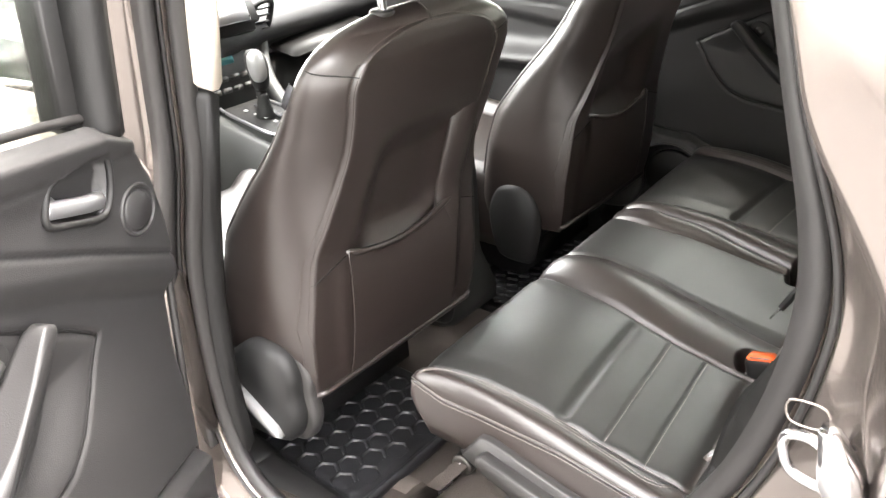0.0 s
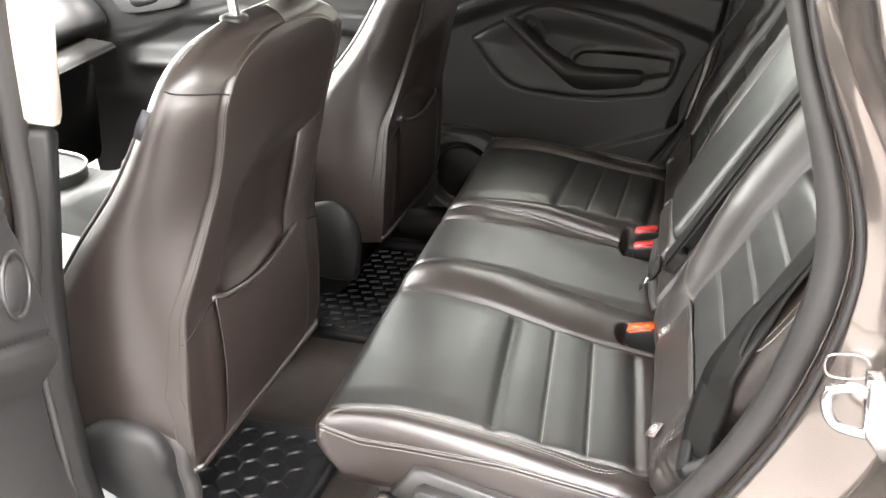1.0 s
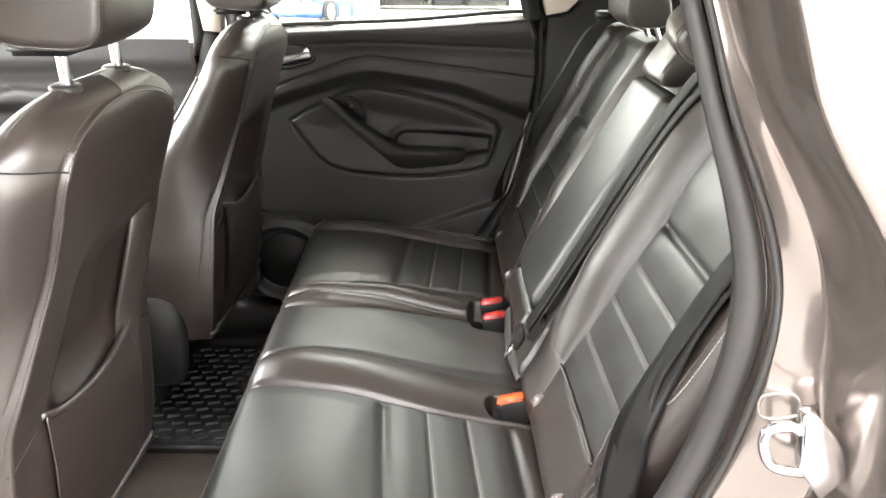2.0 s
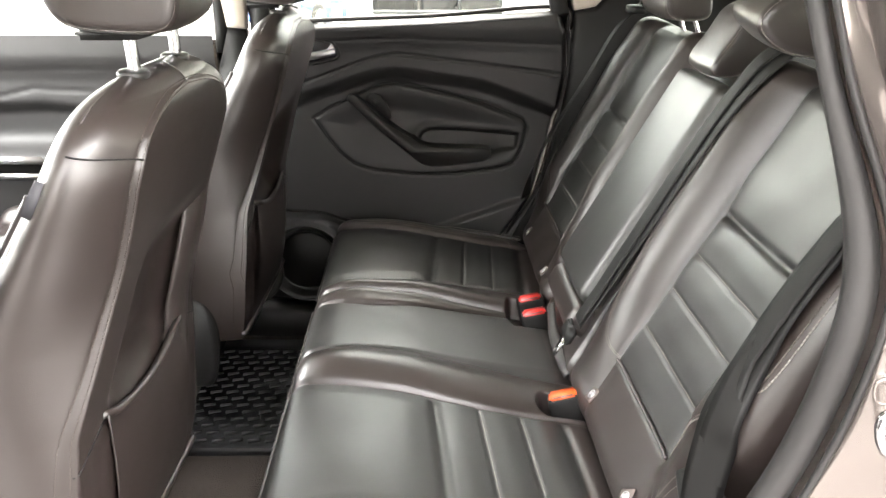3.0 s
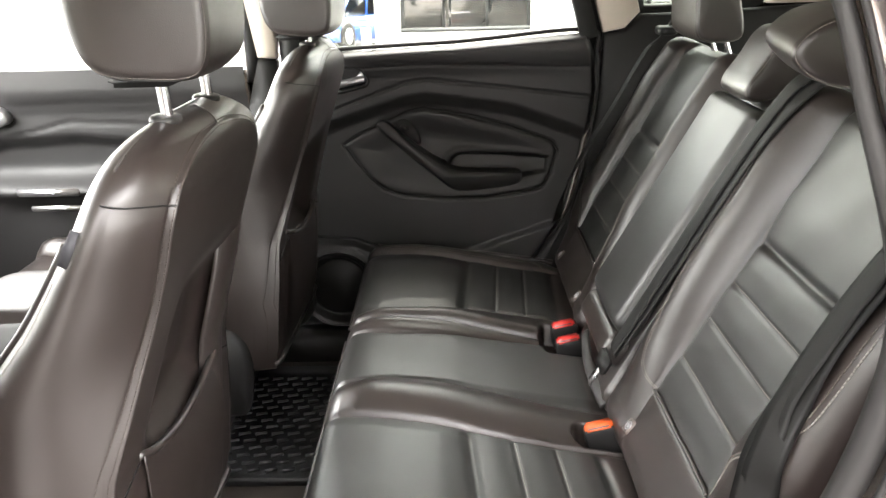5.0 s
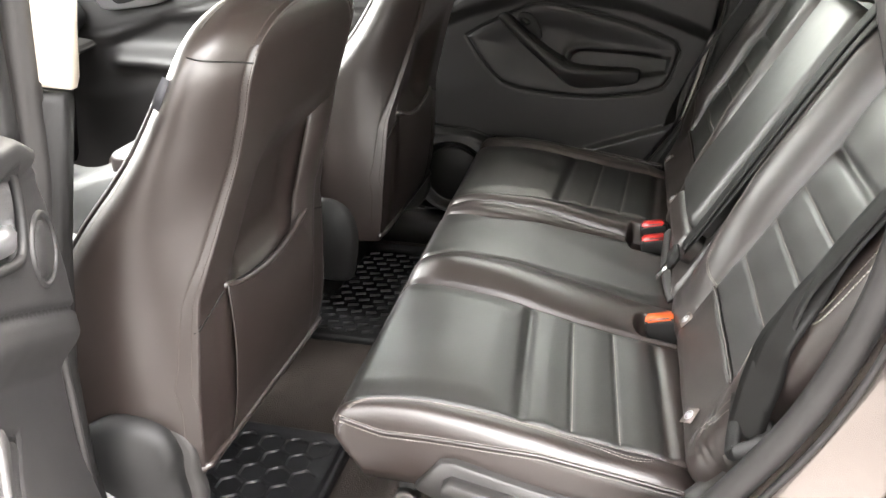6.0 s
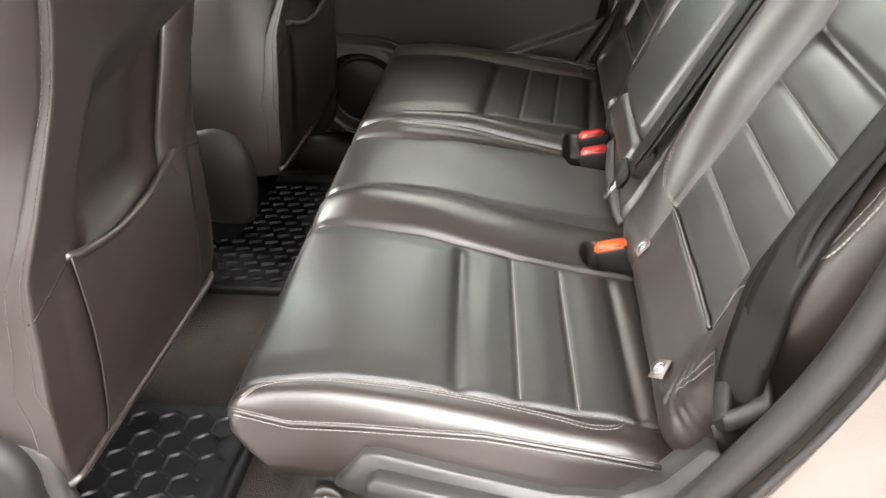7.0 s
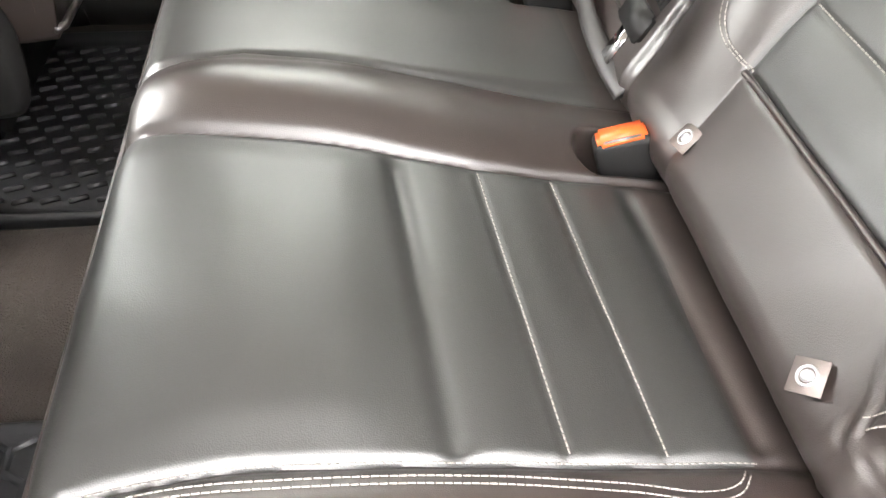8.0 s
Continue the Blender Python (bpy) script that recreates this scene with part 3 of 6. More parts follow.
PULL = [(-0.537, 1.100), (-0.528, 1.110), (-0.510, 1.108), (-0.464, 1.069), (-0.420, 1.035), (-0.378, 1.005), (-0.340, 0.982), (-0.307, 0.970), (-0.220, 0.968), (-0.148, 0.967), (-0.138, 0.958), (-0.142, 0.941), (-0.165, 0.930),
        (-0.230, 0.921), (-0.291, 0.915), (-0.322, 0.919), (-0.345, 0.932), (-0.380, 0.962), (-0.449, 1.017), (-0.492, 1.053), (-0.525, 1.085)]
CUP = [(-0.345, 0.975), (-0.334, 0.998), (-0.315, 1.009), (-0.280, 1.011), (-0.160, 1.005), (-0.062, 0.996), (-0.066, 0.955), (-0.150, 0.940), (-0.300, 0.940)]


def door_depth(x, z):
    """The height of a door's trim towards the cabin over (x, z)."""
    d = 0.018 + 0.020 * smooth_step(z, 1.22, 1.30)
    shelf = np.interp(x, [-0.83, -0.625, -0.46, -0.40, -0.168, 0.007, 0.07], [1.04, 1.122, 1.172, 1.180, 1.147, 1.085, 1.06])
    d = d - 0.026 * smooth_step(shelf - z, -0.012, 0.035) + 0.018 * smooth_step(shelf - z, 0.10, 0.24)
    d = d - 0.006 * groove(along(x, z, GROOVE), 0.0030)
    d = d - 0.0025 * groove(along(x, z, WAIST), 0.004)
    s = inside(x, z, RECESS)
    d = d - 0.006 * groove(s, 0.0035) + 0.003 * smooth_step(-s, 0.002, 0.012) - 0.016 * smooth_step(-s, 0.012, 0.09)
    low = np.interp(x, [-0.83, -0.345, -0.064, 0.07], [0.60, 0.715, 0.815, 0.85])
    d = d + 0.016 * smooth_step(low - z, 0.0, 0.02) * smooth_step(x, -0.42, -0.30)
    d = d - 0.015 * smooth_step(-inside(x, z, CUP), -0.002, 0.007) + 0.004 * groove(inside(x, z, CUP) - 0.010, 0.008) * (z > 0.965)
    pocket = np.interp(x, [-0.83, -0.746, -0.62, -0.562, -0.48, -0.40], [0.768, 0.766, 0.757, 0.736, 0.69, 0.65])
    d = d + 0.020 * smooth_step(pocket - z, 0.0, 0.008) * smooth_step(-x, 0.33, 0.42) - 0.014 * groove(z - pocket - 0.004, 0.0045) * smooth_step(-x, 0.44, 0.52)
    d = d - 0.016 * smooth_step(-inside(x, z, HANDLE), 0.0, 0.007)
    r = np.hypot(x + 0.672, z - 0.620)
    d = d - 0.024 * smooth_step(0.108 - r, 0, 0.015) + 0.010 * groove(r - 0.116, 0.009)
    return d


def build_door(name, sign, label):
    """A rear door: trim, pull, handle, tweeter, frame, glass and outer skin."""
    t = thing(name, label, "car door", kind="structure")
    xs, zs = np.linspace(-0.83, 0.075, 230), np.linspace(0.465, 1.345, 220)
    X, Z = np.meshgrid(xs, zs, indexing="ij")
    D = door_depth(X, Z)
    out = inside(X, Z, REAR_OUT)
    D = D - 0.03 * smooth_step(out, -0.018, 0.0) ** 2
    keep = out < 0.004
    # the outermost points are drawn in onto the outline
    e = 1e-4
    gx = (inside(X + e, Z, REAR_OUT) - inside(X - e, Z, REAR_OUT)) / (2 * e)
    gz = (inside(X, Z + e, REAR_OUT) - inside(X, Z - e, REAR_OUT)) / (2 * e)
    over = np.clip(out, 0.0, None)
    X, Z = X - gx * over, Z - gz * over
    n, m = X.shape
    index = -np.ones((n, m), int)
    verts, faces = [], []
    for i in range(n - 1):
        for j in range(m - 1):
            if keep[i, j] and keep[i + 1, j] and keep[i, j + 1] and keep[i + 1, j + 1]:
                q = []
                for a, b in ((i, j), (i + 1, j), (i + 1, j + 1), (i, j + 1)):
                    if index[a, b] < 0:
                        index[a, b] = len(verts)
                        verts.append((X[a, b] - FRONT, -sign * D[a, b], Z[a, b]))
                    q.append(index[a, b])
                faces.append(q if sign > 0 else q[::-1])

    def put(pname, geo, mat, lab="", parent=None):
        v, f = geo
        if sign > 0:
            v, f = [(p[0] - FRONT, -p[1], p[2]) for p in v], [q[::-1] for q in f]
        else:
            v = [(p[0] - FRONT, p[1], p[2]) for p in v]
        return part(pname, make(pname, v, f, mat), parent or t, lab)

    def face(x, z, lift=0.0):
        return (x, float(door_depth(np.array(x), np.array(z))) + lift, z)

    part("trim_panel", make("trim_panel", verts, faces, door_plastic), t, "grained dark plastic trim with a sculpted recess")
    put("outer_skin", slab([(x, min(z, 1.286 + 0.067 * (x + 0.605) - (0.014 if sign > 0 else 0.060))) for x, z in loop_offset(REAR_OUT, 0.040 if sign > 0 else 0.010)], -0.10, -0.045 if sign > 0 else -0.034, 0.012), paint, "bronze-grey painted skin")
    put("edge_seal", tube([(x, -0.012, z) for x, z in spline(loop_offset(REAR_OUT, 0.006), 90, True)], 0.006, 8, (0, 1, 0), True), seal_rubber, "black rubber edge seal")
    # window frame and glass
    frame_path = [(-0.765, 0.0, 1.20), (-0.755, 0.0, 1.40), (-0.72, 0.008, 1.53), (-0.62, 0.014, 1.605), (-0.35, 0.018, 1.625), (-0.12, 0.016, 1.61), (-0.035, 0.01, 1.54), (0.015, 0.0, 1.42), (0.040, -0.0, 1.32)]
    if sign < 0:
        frame_path = [(-0.705, -0.004, 1.275), (-0.705, 0.0, 1.40), (-0.695, 0.008, 1.52)] + frame_path[3:]
    put("window_frame", sweep(spline(frame_path, 50), [(-0.022, -0.028), (-0.022, 0.022), (0.0, 0.028), (0.024, 0.018), (0.024, -0.028)], (0, 1, 0)), plastic, "black window frame")
    put("pane", slab([(-0.78, 1.16), (-0.765, 1.40), (-0.71, 1.53), (-0.62, 1.60), (-0.35, 1.62), (-0.12, 1.605), (-0.04, 1.54), (0.01, 1.42), (0.05, 1.25)], -0.024, -0.020, 0.001), rear_glass, "tinted pane").visible_shadow = False
    put("window_post", slab([(-0.79, 1.19), (-0.72, 1.26), (-0.663, 1.30), (-0.697, 1.43), (-0.70, 1.60), (-0.78, 1.56), (-0.80, 1.40)] if sign > 0 else [(-0.76, 1.22), (-0.70, 1.27), (-0.655, 1.295), (-0.655, 1.61), (-0.74, 1.59), (-0.76, 1.45)], -0.045, -0.012, 0.004), plastic, "dark division post of the window")
    if sign > 0:
        put("frame_flange", slab([(0.02, 1.285), (0.115, 1.285), (0.115, 1.36), (0.08, 1.47), (0.04, 1.57), (-0.02, 1.57), (0.02, 1.45), (0.045, 1.36)], -0.060, -0.030, 0.004), plastic, "black rear flange of the window frame")
    sill = [(-0.70, 0.0, 1.285), (-0.664, 0.0, 1.293), (-0.48, 0.0, 1.301), (-0.30, 0.0, 1.309), (-0.13, 0.0, 1.320), (0.03, 0.0, 1.331)]
    put("waist_strip", sweep(sill, [(-0.05, -0.024), (-0.012, -0.024), (-0.006, -0.016), (-0.004, 0.004), (-0.05, 0.006)], (0, 1, 0)), seal_rubber, "black rubber waist strip")
    # pull: a slanting grip that runs into a flat armrest, over a cup
    pull, pull_faces = slab(spline(PULL, 90, True), 0.0, 0.052, 0.007)
    pull = [(x, y * (0.45 + 0.55 * float(smooth_step(x, -0.54, -0.40))), z) for x, y, z in pull]
    put("pull_handle", (pull, pull_faces), door_plastic, "slanting moulded grip running into an armrest")
    bezel = [(-0.470, 1.055), (-0.486, 1.075), (-0.484, 1.105), (-0.466, 1.112), (-0.442, 1.102), (-0.424, 1.072), (-0.420, 1.040)]
    sw = put("window_switch", slab(spline(bezel, 30, True), 0.0, float(door_depth(np.array(-0.455), np.array(1.08))) + 0.004, 0.002), plastic, "window switch in a dark bezel")
    put("switch_key", turned(box(-0.013, 0.013, -0.004, 0.010, -0.009, 0.009, 0.003), pose(-0.462, float(door_depth(np.array(-0.455), np.array(1.08))) + 0.005, 1.086, 0, 35, 0)), plastic_grey, "grey switch key", sw)
    # handle in a bezel, and the round tweeter grille in front of it
    bp = [(x, 0.0205, z) for x, z in spline(HANDLE, 50, True)]
    hb = put("handle_bezel", tube(bp, 0.0045, 8, (0, 1, 0), True), plastic, "dark bezel round the release handle")
    lever = spline([(-0.660, 0.012, 1.208), (-0.63, 0.017, 1.213), (-0.60, 0.018, 1.219), (-0.563, 0.014, 1.226)], 20)
    put("release_lever", sweep(lever, [(-0.010, -0.005), (-0.009, 0.005), (0.003, 0.007), (0.010, 0.003), (0.010, -0.006)], (0, 1, 0)), satin, "satin metal release lever", hb)
    put("lever_foot", slab([(-0.594, 1.222), (-0.562, 1.224), (-0.566, 1.248), (-0.574, 1.246)], 0.004, 0.014, 0.003), satin, "", hb)
    circ = [(-0.722 + 0.029 * math.cos(a), 1.176 + 0.026 * math.sin(a)) for a in np.linspace(0, 2 * math.pi, 30, endpoint=False)]
    put("tweeter_grille", slab(circ, 0.0, 0.0205, 0.003), door_plastic, "round tweeter grille")
    put("tweeter_rim", tube([face(x, z, 0.0005) for x, z in [(-0.722 + (p[0] + 0.722) * 1.22, 1.176 + (p[1] - 1.176) * 1.22) for p in circ]], 0.003, 6, (0, 1, 0), True), door_plastic)
    circ2 = [(-0.672 + 0.088 * math.cos(a), 0.620 + 0.088 * math.sin(a)) for a in np.linspace(0, 2 * math.pi, 36, endpoint=False)]
    put("speaker_grille", slab(circ2, 0.0, 0.020, 0.006), plastic, "round dark speaker grille")
    put("speaker_rim", tube([face(-0.672 + (x + 0.672) * 1.32, 0.620 + (z - 0.620) * 1.32, 0.001) for x, z in circ2], 0.0035, 6, (0, 1, 0), True), door_plastic, "moulded speaker rim")
    put("recess_piping", tube([face(x, z, 0.0012) for x, z in even(np.array([(x, 0, z) for x, z in RECESS + RECESS[:1]]), 0.012)[:, [0, 2]]], 0.0030, 6, (0, 1, 0)), plastic, "fine edge bead round the recess")
    return t


far_door = build_door("rear_door_right", 1, "closed rear door with dark moulded trim and window")
far_door.location = (FRONT, 0.775, 0)
near_door = build_door("rear_door_left", -1, "rear door swung wide open showing its grained grey inner trim")
near_door.matrix_world = pose(-0.678, -0.932, 1.199, 0, -5.7, -63.7) @ pose(0, 0, -1.18)

def front_door(name, sign, label):
    """A front door seen past the front seats: trim, grip, chrome handle, window, mirror."""
    t = thing(name, label, "car door", kind="structure")
    y0 = 0.775
    xs, zs = np.linspace(-2.05, -0.885, 150), np.linspace(0.45, 1.27, 110)
    X, Z = np.meshgrid(xs, zs, indexing="ij")
    band = np.interp(X, [-2.05, -1.80, -1.60, -1.38, -0.9], [0.97, 1.0, 1.075, 1.085, 1.04])
    D = 0.02 + 0.02 * smooth_step(Z, 1.14, 1.22) - 0.03 * smooth_step(band - Z, -0.01, 0.03) + 0.02 * smooth_step(band - Z, 0.12, 0.2)
    D -= 0.004 * groove(Z - np.interp(X, [-2.05, -1.78, -1.4, -0.9], [0.985, 1.03, 1.125, 1.10]), 0.004)
    D -= 0.003 * groove(Z - np.interp(X, [-2.05, -0.9], [1.165, 1.185]), 0.005)
    D += 0.055 * groove(Z - np.interp(X, [-2.0, -1.8, -1.2, -0.9], [0.93, 0.93, 0.93, 0.96]), 0.035) * smooth_step(X, -1.86, -1.76) * smooth_step(-X, 1.02, 1.12)
    v, f = lattice(np.stack([X, sign * (y0 - D), Z], -1), flip=sign > 0)
    part("trim_panel", make("trim_panel", v, f, door_plastic), t, "dark moulded trim")

    def put(pname, geo, mat, lab=""):
        return part(pname, make(pname, *(geo if sign > 0 else mirrored(geo)), mat), t, lab)

    put("outer_skin", slab([(-2.1, 0.45), (-0.88, 0.45), (-0.88, 1.25), (-2.1, 1.2)], 0.80, 0.89, 0.02), paint, "bronze-grey painted skin")
    put("pane", slab([(-2.0, 1.2), (-0.92, 1.24), (-0.88, 1.60), (-1.45, 1.57)], 0.806, 0.810, 0.001), glass).visible_shadow = False
    put("window_frame", tube(spline([(-2.02, 0.80, 1.2), (-1.72, 0.79, 1.38), (-1.45, 0.76, 1.57), (-1.1, 0.76, 1.61), (-0.89, 0.77, 1.61), (-0.875, 0.79, 1.4), (-0.875, 0.80, 1.22)], 40), 0.02, 8), plastic, "black window frame")
    put("handle_cup", slab(spline([(-1.80, 1.165), (-1.60, 1.175), (-1.555, 1.14), (-1.60, 1.115), (-1.76, 1.095), (-1.80, 1.12)], 30, True), 0.72, 0.76, 0.006), satin, "satin handle surround")
    put("release_lever", slab(spline([(-1.74, 1.14), (-1.66, 1.155), (-1.64, 1.135), (-1.72, 1.115)], 20, True), 0.715, 0.735, 0.004), plastic)
    put("pull_trim", box(-1.56, -1.38, 0.700, 0.712, 0.925, 0.945, 0.004), satin, "bright strip on the armrest")
    put("cup_trim", box(-1.52, -1.36, 0.690, 0.70, 0.885, 0.90, 0.003), satin)
    mir = put("mirror_housing", blob((-1.80, 1.00, 1.27), (0.14, 0.20, 0.17), 0.6, 0.6), paint, "exterior mirror housing")
    put("mirror_glass", slab([(-1.735, 1.20), (-1.725, 1.20), (-1.725, 1.345), (-1.735, 1.345)], 0.91, 1.08, 0.002), chrome)
    return t


front_door("front_door_right", 1, "closed front door with moulded trim and satin handle")
front_door("front_door_left", -1, "closed front door with moulded trim and satin handle")


# ---------------------------------------------------------------- rear bench
TILT_BACK = radians(29.0)
BACK_UP = Vector((math.sin(TILT_BACK), 0, math.cos(TILT_BACK)))
BACK_OUT = Vector((-math.cos(TILT_BACK), 0, math.sin(TILT_BACK)))
BACK_FOOT = Vector((0.0, 0, 0.78))


CREST_X = np.linspace(-0.70, 0.15, 426)
CREST_Z = np.interp(CREST_X, [-0.60, -0.55, -0.52, -0.48, -0.42, -0.34, -0.285, -0.258, -0.235, -0.18, -0.11, -0.05, 0.03],
                    [0.728, 0.752, 0.764, 0.772, 0.773, 0.768, 0.761, 0.755, 0.752, 0.742, 0.730, 0.722, 0.705])
for _ in range(90):
    CREST_Z[1:-1] = CREST_Z[1:-1] * 0.5 + (CREST_Z[2:] + CREST_Z[:-2]) * 0.25


def cushion_top(x, y):
    """Height of the rear bench's cushion."""
    x, y = np.asarray(x, float), np.asarray(y, float)
    z = np.interp(x, CREST_X, CREST_Z)
    m = np.where(y > 0.01, 0.02 - y, y)                      # the far half mirrors the near one
    s1 = np.interp(x, [-0.55, -0.2, 0.0], [-0.205, -0.258, -0.262])
    s2 = np.interp(x, [-0.55, -0.42, -0.30, -0.05], [-0.108, -0.088, -0.098, -0.125])
    fore = smooth_step(-x, 0.05, 0.35)
    mid = (s1 + s2) / 2
    half = (s2 - s1) / 2
    z = z + (0.010 + 0.016 * fore) * (0.45 + 0.55 * smooth_step(x, -0.56, -0.44)) * np.clip(1 - ((m - mid) / half) ** 2, 0, 1) ** 1.1
    z = z + 0.006 * smooth_step(m, -0.12, -0.09)
    edge = np.interp(x, [-0.55, -0.50, -0.40, -0.2, -0.05], [-0.612, -0.600, -0.588, -0.582, -0.578])
    z = z + (0.010 + 0.006 * fore) * np.clip(1 - ((m - (edge - 0.036)) / 0.036) ** 2, 0, 1) * smooth_step(-x, 0.0, 0.06)
    pad = smooth_step(s1 - m, 0.0, 0.05) * smooth_step(m - edge, 0.0, 0.05)
    z = z + 0.006 * pad * smooth_step(-x, 0.27, 0.33) + 0.010 * groove(m + 0.43, 0.13) * groove(x + 0.39, 0.11)
    # seams
    z = z - 0.005 * groove(m - s1, 0.006) - 0.0045 * groove(m - s2, 0.006) - 0.005 * groove(m - edge, 0.006)
    xs = x + 0.0625 * (m + 0.42) * smooth_step(-m, 0.2, 0.25)
    on_pad = smooth_step(s1 - m, -0.002, 0.022) * smooth_step(m - edge, -0.002, 0.022)
    z = z - on_pad * (0.007 * groove(xs + 0.267, 0.010) + 0.0022 * groove(xs + 0.191, 0.004) + 0.0022 * groove(xs + 0.120, 0.004) + 0.006 * groove(xs + 0.045, 0.010))
    for c in (-0.229, -0.155, -0.083):
        z = z + on_pad * 0.0022 * groove(xs - c, 0.022)
    for bx, by, half in ((-0.053, -0.219, 0.031), (-0.072, 0.161, 0.068)):
        z = z - 0.050 * smooth_step(x - 0.012 * ((y - by) / half) ** 2, bx - 0.042, bx - 0.030) * smooth_step(half - np.abs(y - by), -0.004, 0.012)
    z = z + 0.0016 * np.sin(x * 31 + y * 17) * np.sin(y * 23 - x * 9) * 0.6
    return z


def back_front(y, v):
    """How far the bench's backrest stands out of its plane."""
    y, v = np.asarray(y, float), np.asarray(v, float)
    m = np.where(y > 0.01, 0.02 - y, y)
    w = 0.004 * np.ones_like(m)
    lean = np.interp(v, [0.0, 0.12, 0.25, 0.5, 0.65], [0.010, 0.030, 0.046, 0.050, 0.040])
    w = w + lean * np.clip(1 - ((m + 0.207) / 0.068) ** 2, 0, 1)
    side = np.interp(v, [0.0, 0.05, 0.10, 0.16, 0.5, 0.65], [0.0, 0.008, 0.026, 0.042, 0.050, 0.040])
    folds = smooth_step(-m, 0.575, 0.60) * smooth_step(0.060 - v, 0.0, 0.03) * (y < 0)
    w = w + 0.0015 * folds * np.sin((v - (m + 0.60) * 0.9 + 0.008 * np.sin(m * 70 + v * 60)) * 2 * np.pi / 0.021)
    w = w + side * 0.95 * np.clip(1 - ((m + 0.622) / 0.068) ** 2, 0, 1) ** (1.5 - 0.7 * smooth_step(v, 0.08, 0.20))
    w = w + 0.010 * smooth_step(m, -0.15, -0.13)
    panel = smooth_step(-0.268 - m, 0.0, 0.022) * smooth_step(m + 0.562, 0.0, 0.022)
    w = w - (0.0025 * groove(m + 0.274, 0.004) + 0.004 * groove(m + 0.560, 0.004)) * smooth_step(v, 0.068, 0.085)
    low = smooth_step(v, 0.075, 0.09)
    w = w - panel * (0.0026 * groove(v - 0.152, 0.004) + 0.0026 * groove(v - 0.229, 0.004) + 0.0026 * groove(v - 0.297, 0.004) + 0.007 * groove(v - 0.374, 0.008) + 0.005 * groove(v - 0.078, 0.005))
    for c in (0.12, 0.19, 0.263, 0.335):
        w = w + panel * 0.0026 * groove(v - c, 0.026)
    w = w + panel * 0.007 * smooth_step(v, 0.370, 0.46) * smooth_step(0.66 - v, 0.0, 0.1)
    w = w + 0.003 * (1 - low * smooth_step(m + 0.578, 0.0, 0.02)) * smooth_step(-m, 0.25, 0.3) * smooth_step(0.135 - v, 0.0, 0.045)
    w = w + 0.0012 * np.sin(v * 37 + y * 19) * np.sin(y * 29)
    return w


def on_back(y, v, w):
    p = BACK_FOOT + BACK_UP * float(v) + BACK_OUT * float(w)
    return (p.x, float(y), p.z)


def spread(y, v):
    """The bench's outer bolster on the near side swells outwards above its foot."""
    return y - 0.050 * float(smooth_step(v, 0.08, 0.21) * smooth_step(-y, 0.575, 0.640))


def on_cushion(x, y, lift=0.0008):
    return (x, y, float(cushion_top(x, y)) + lift)


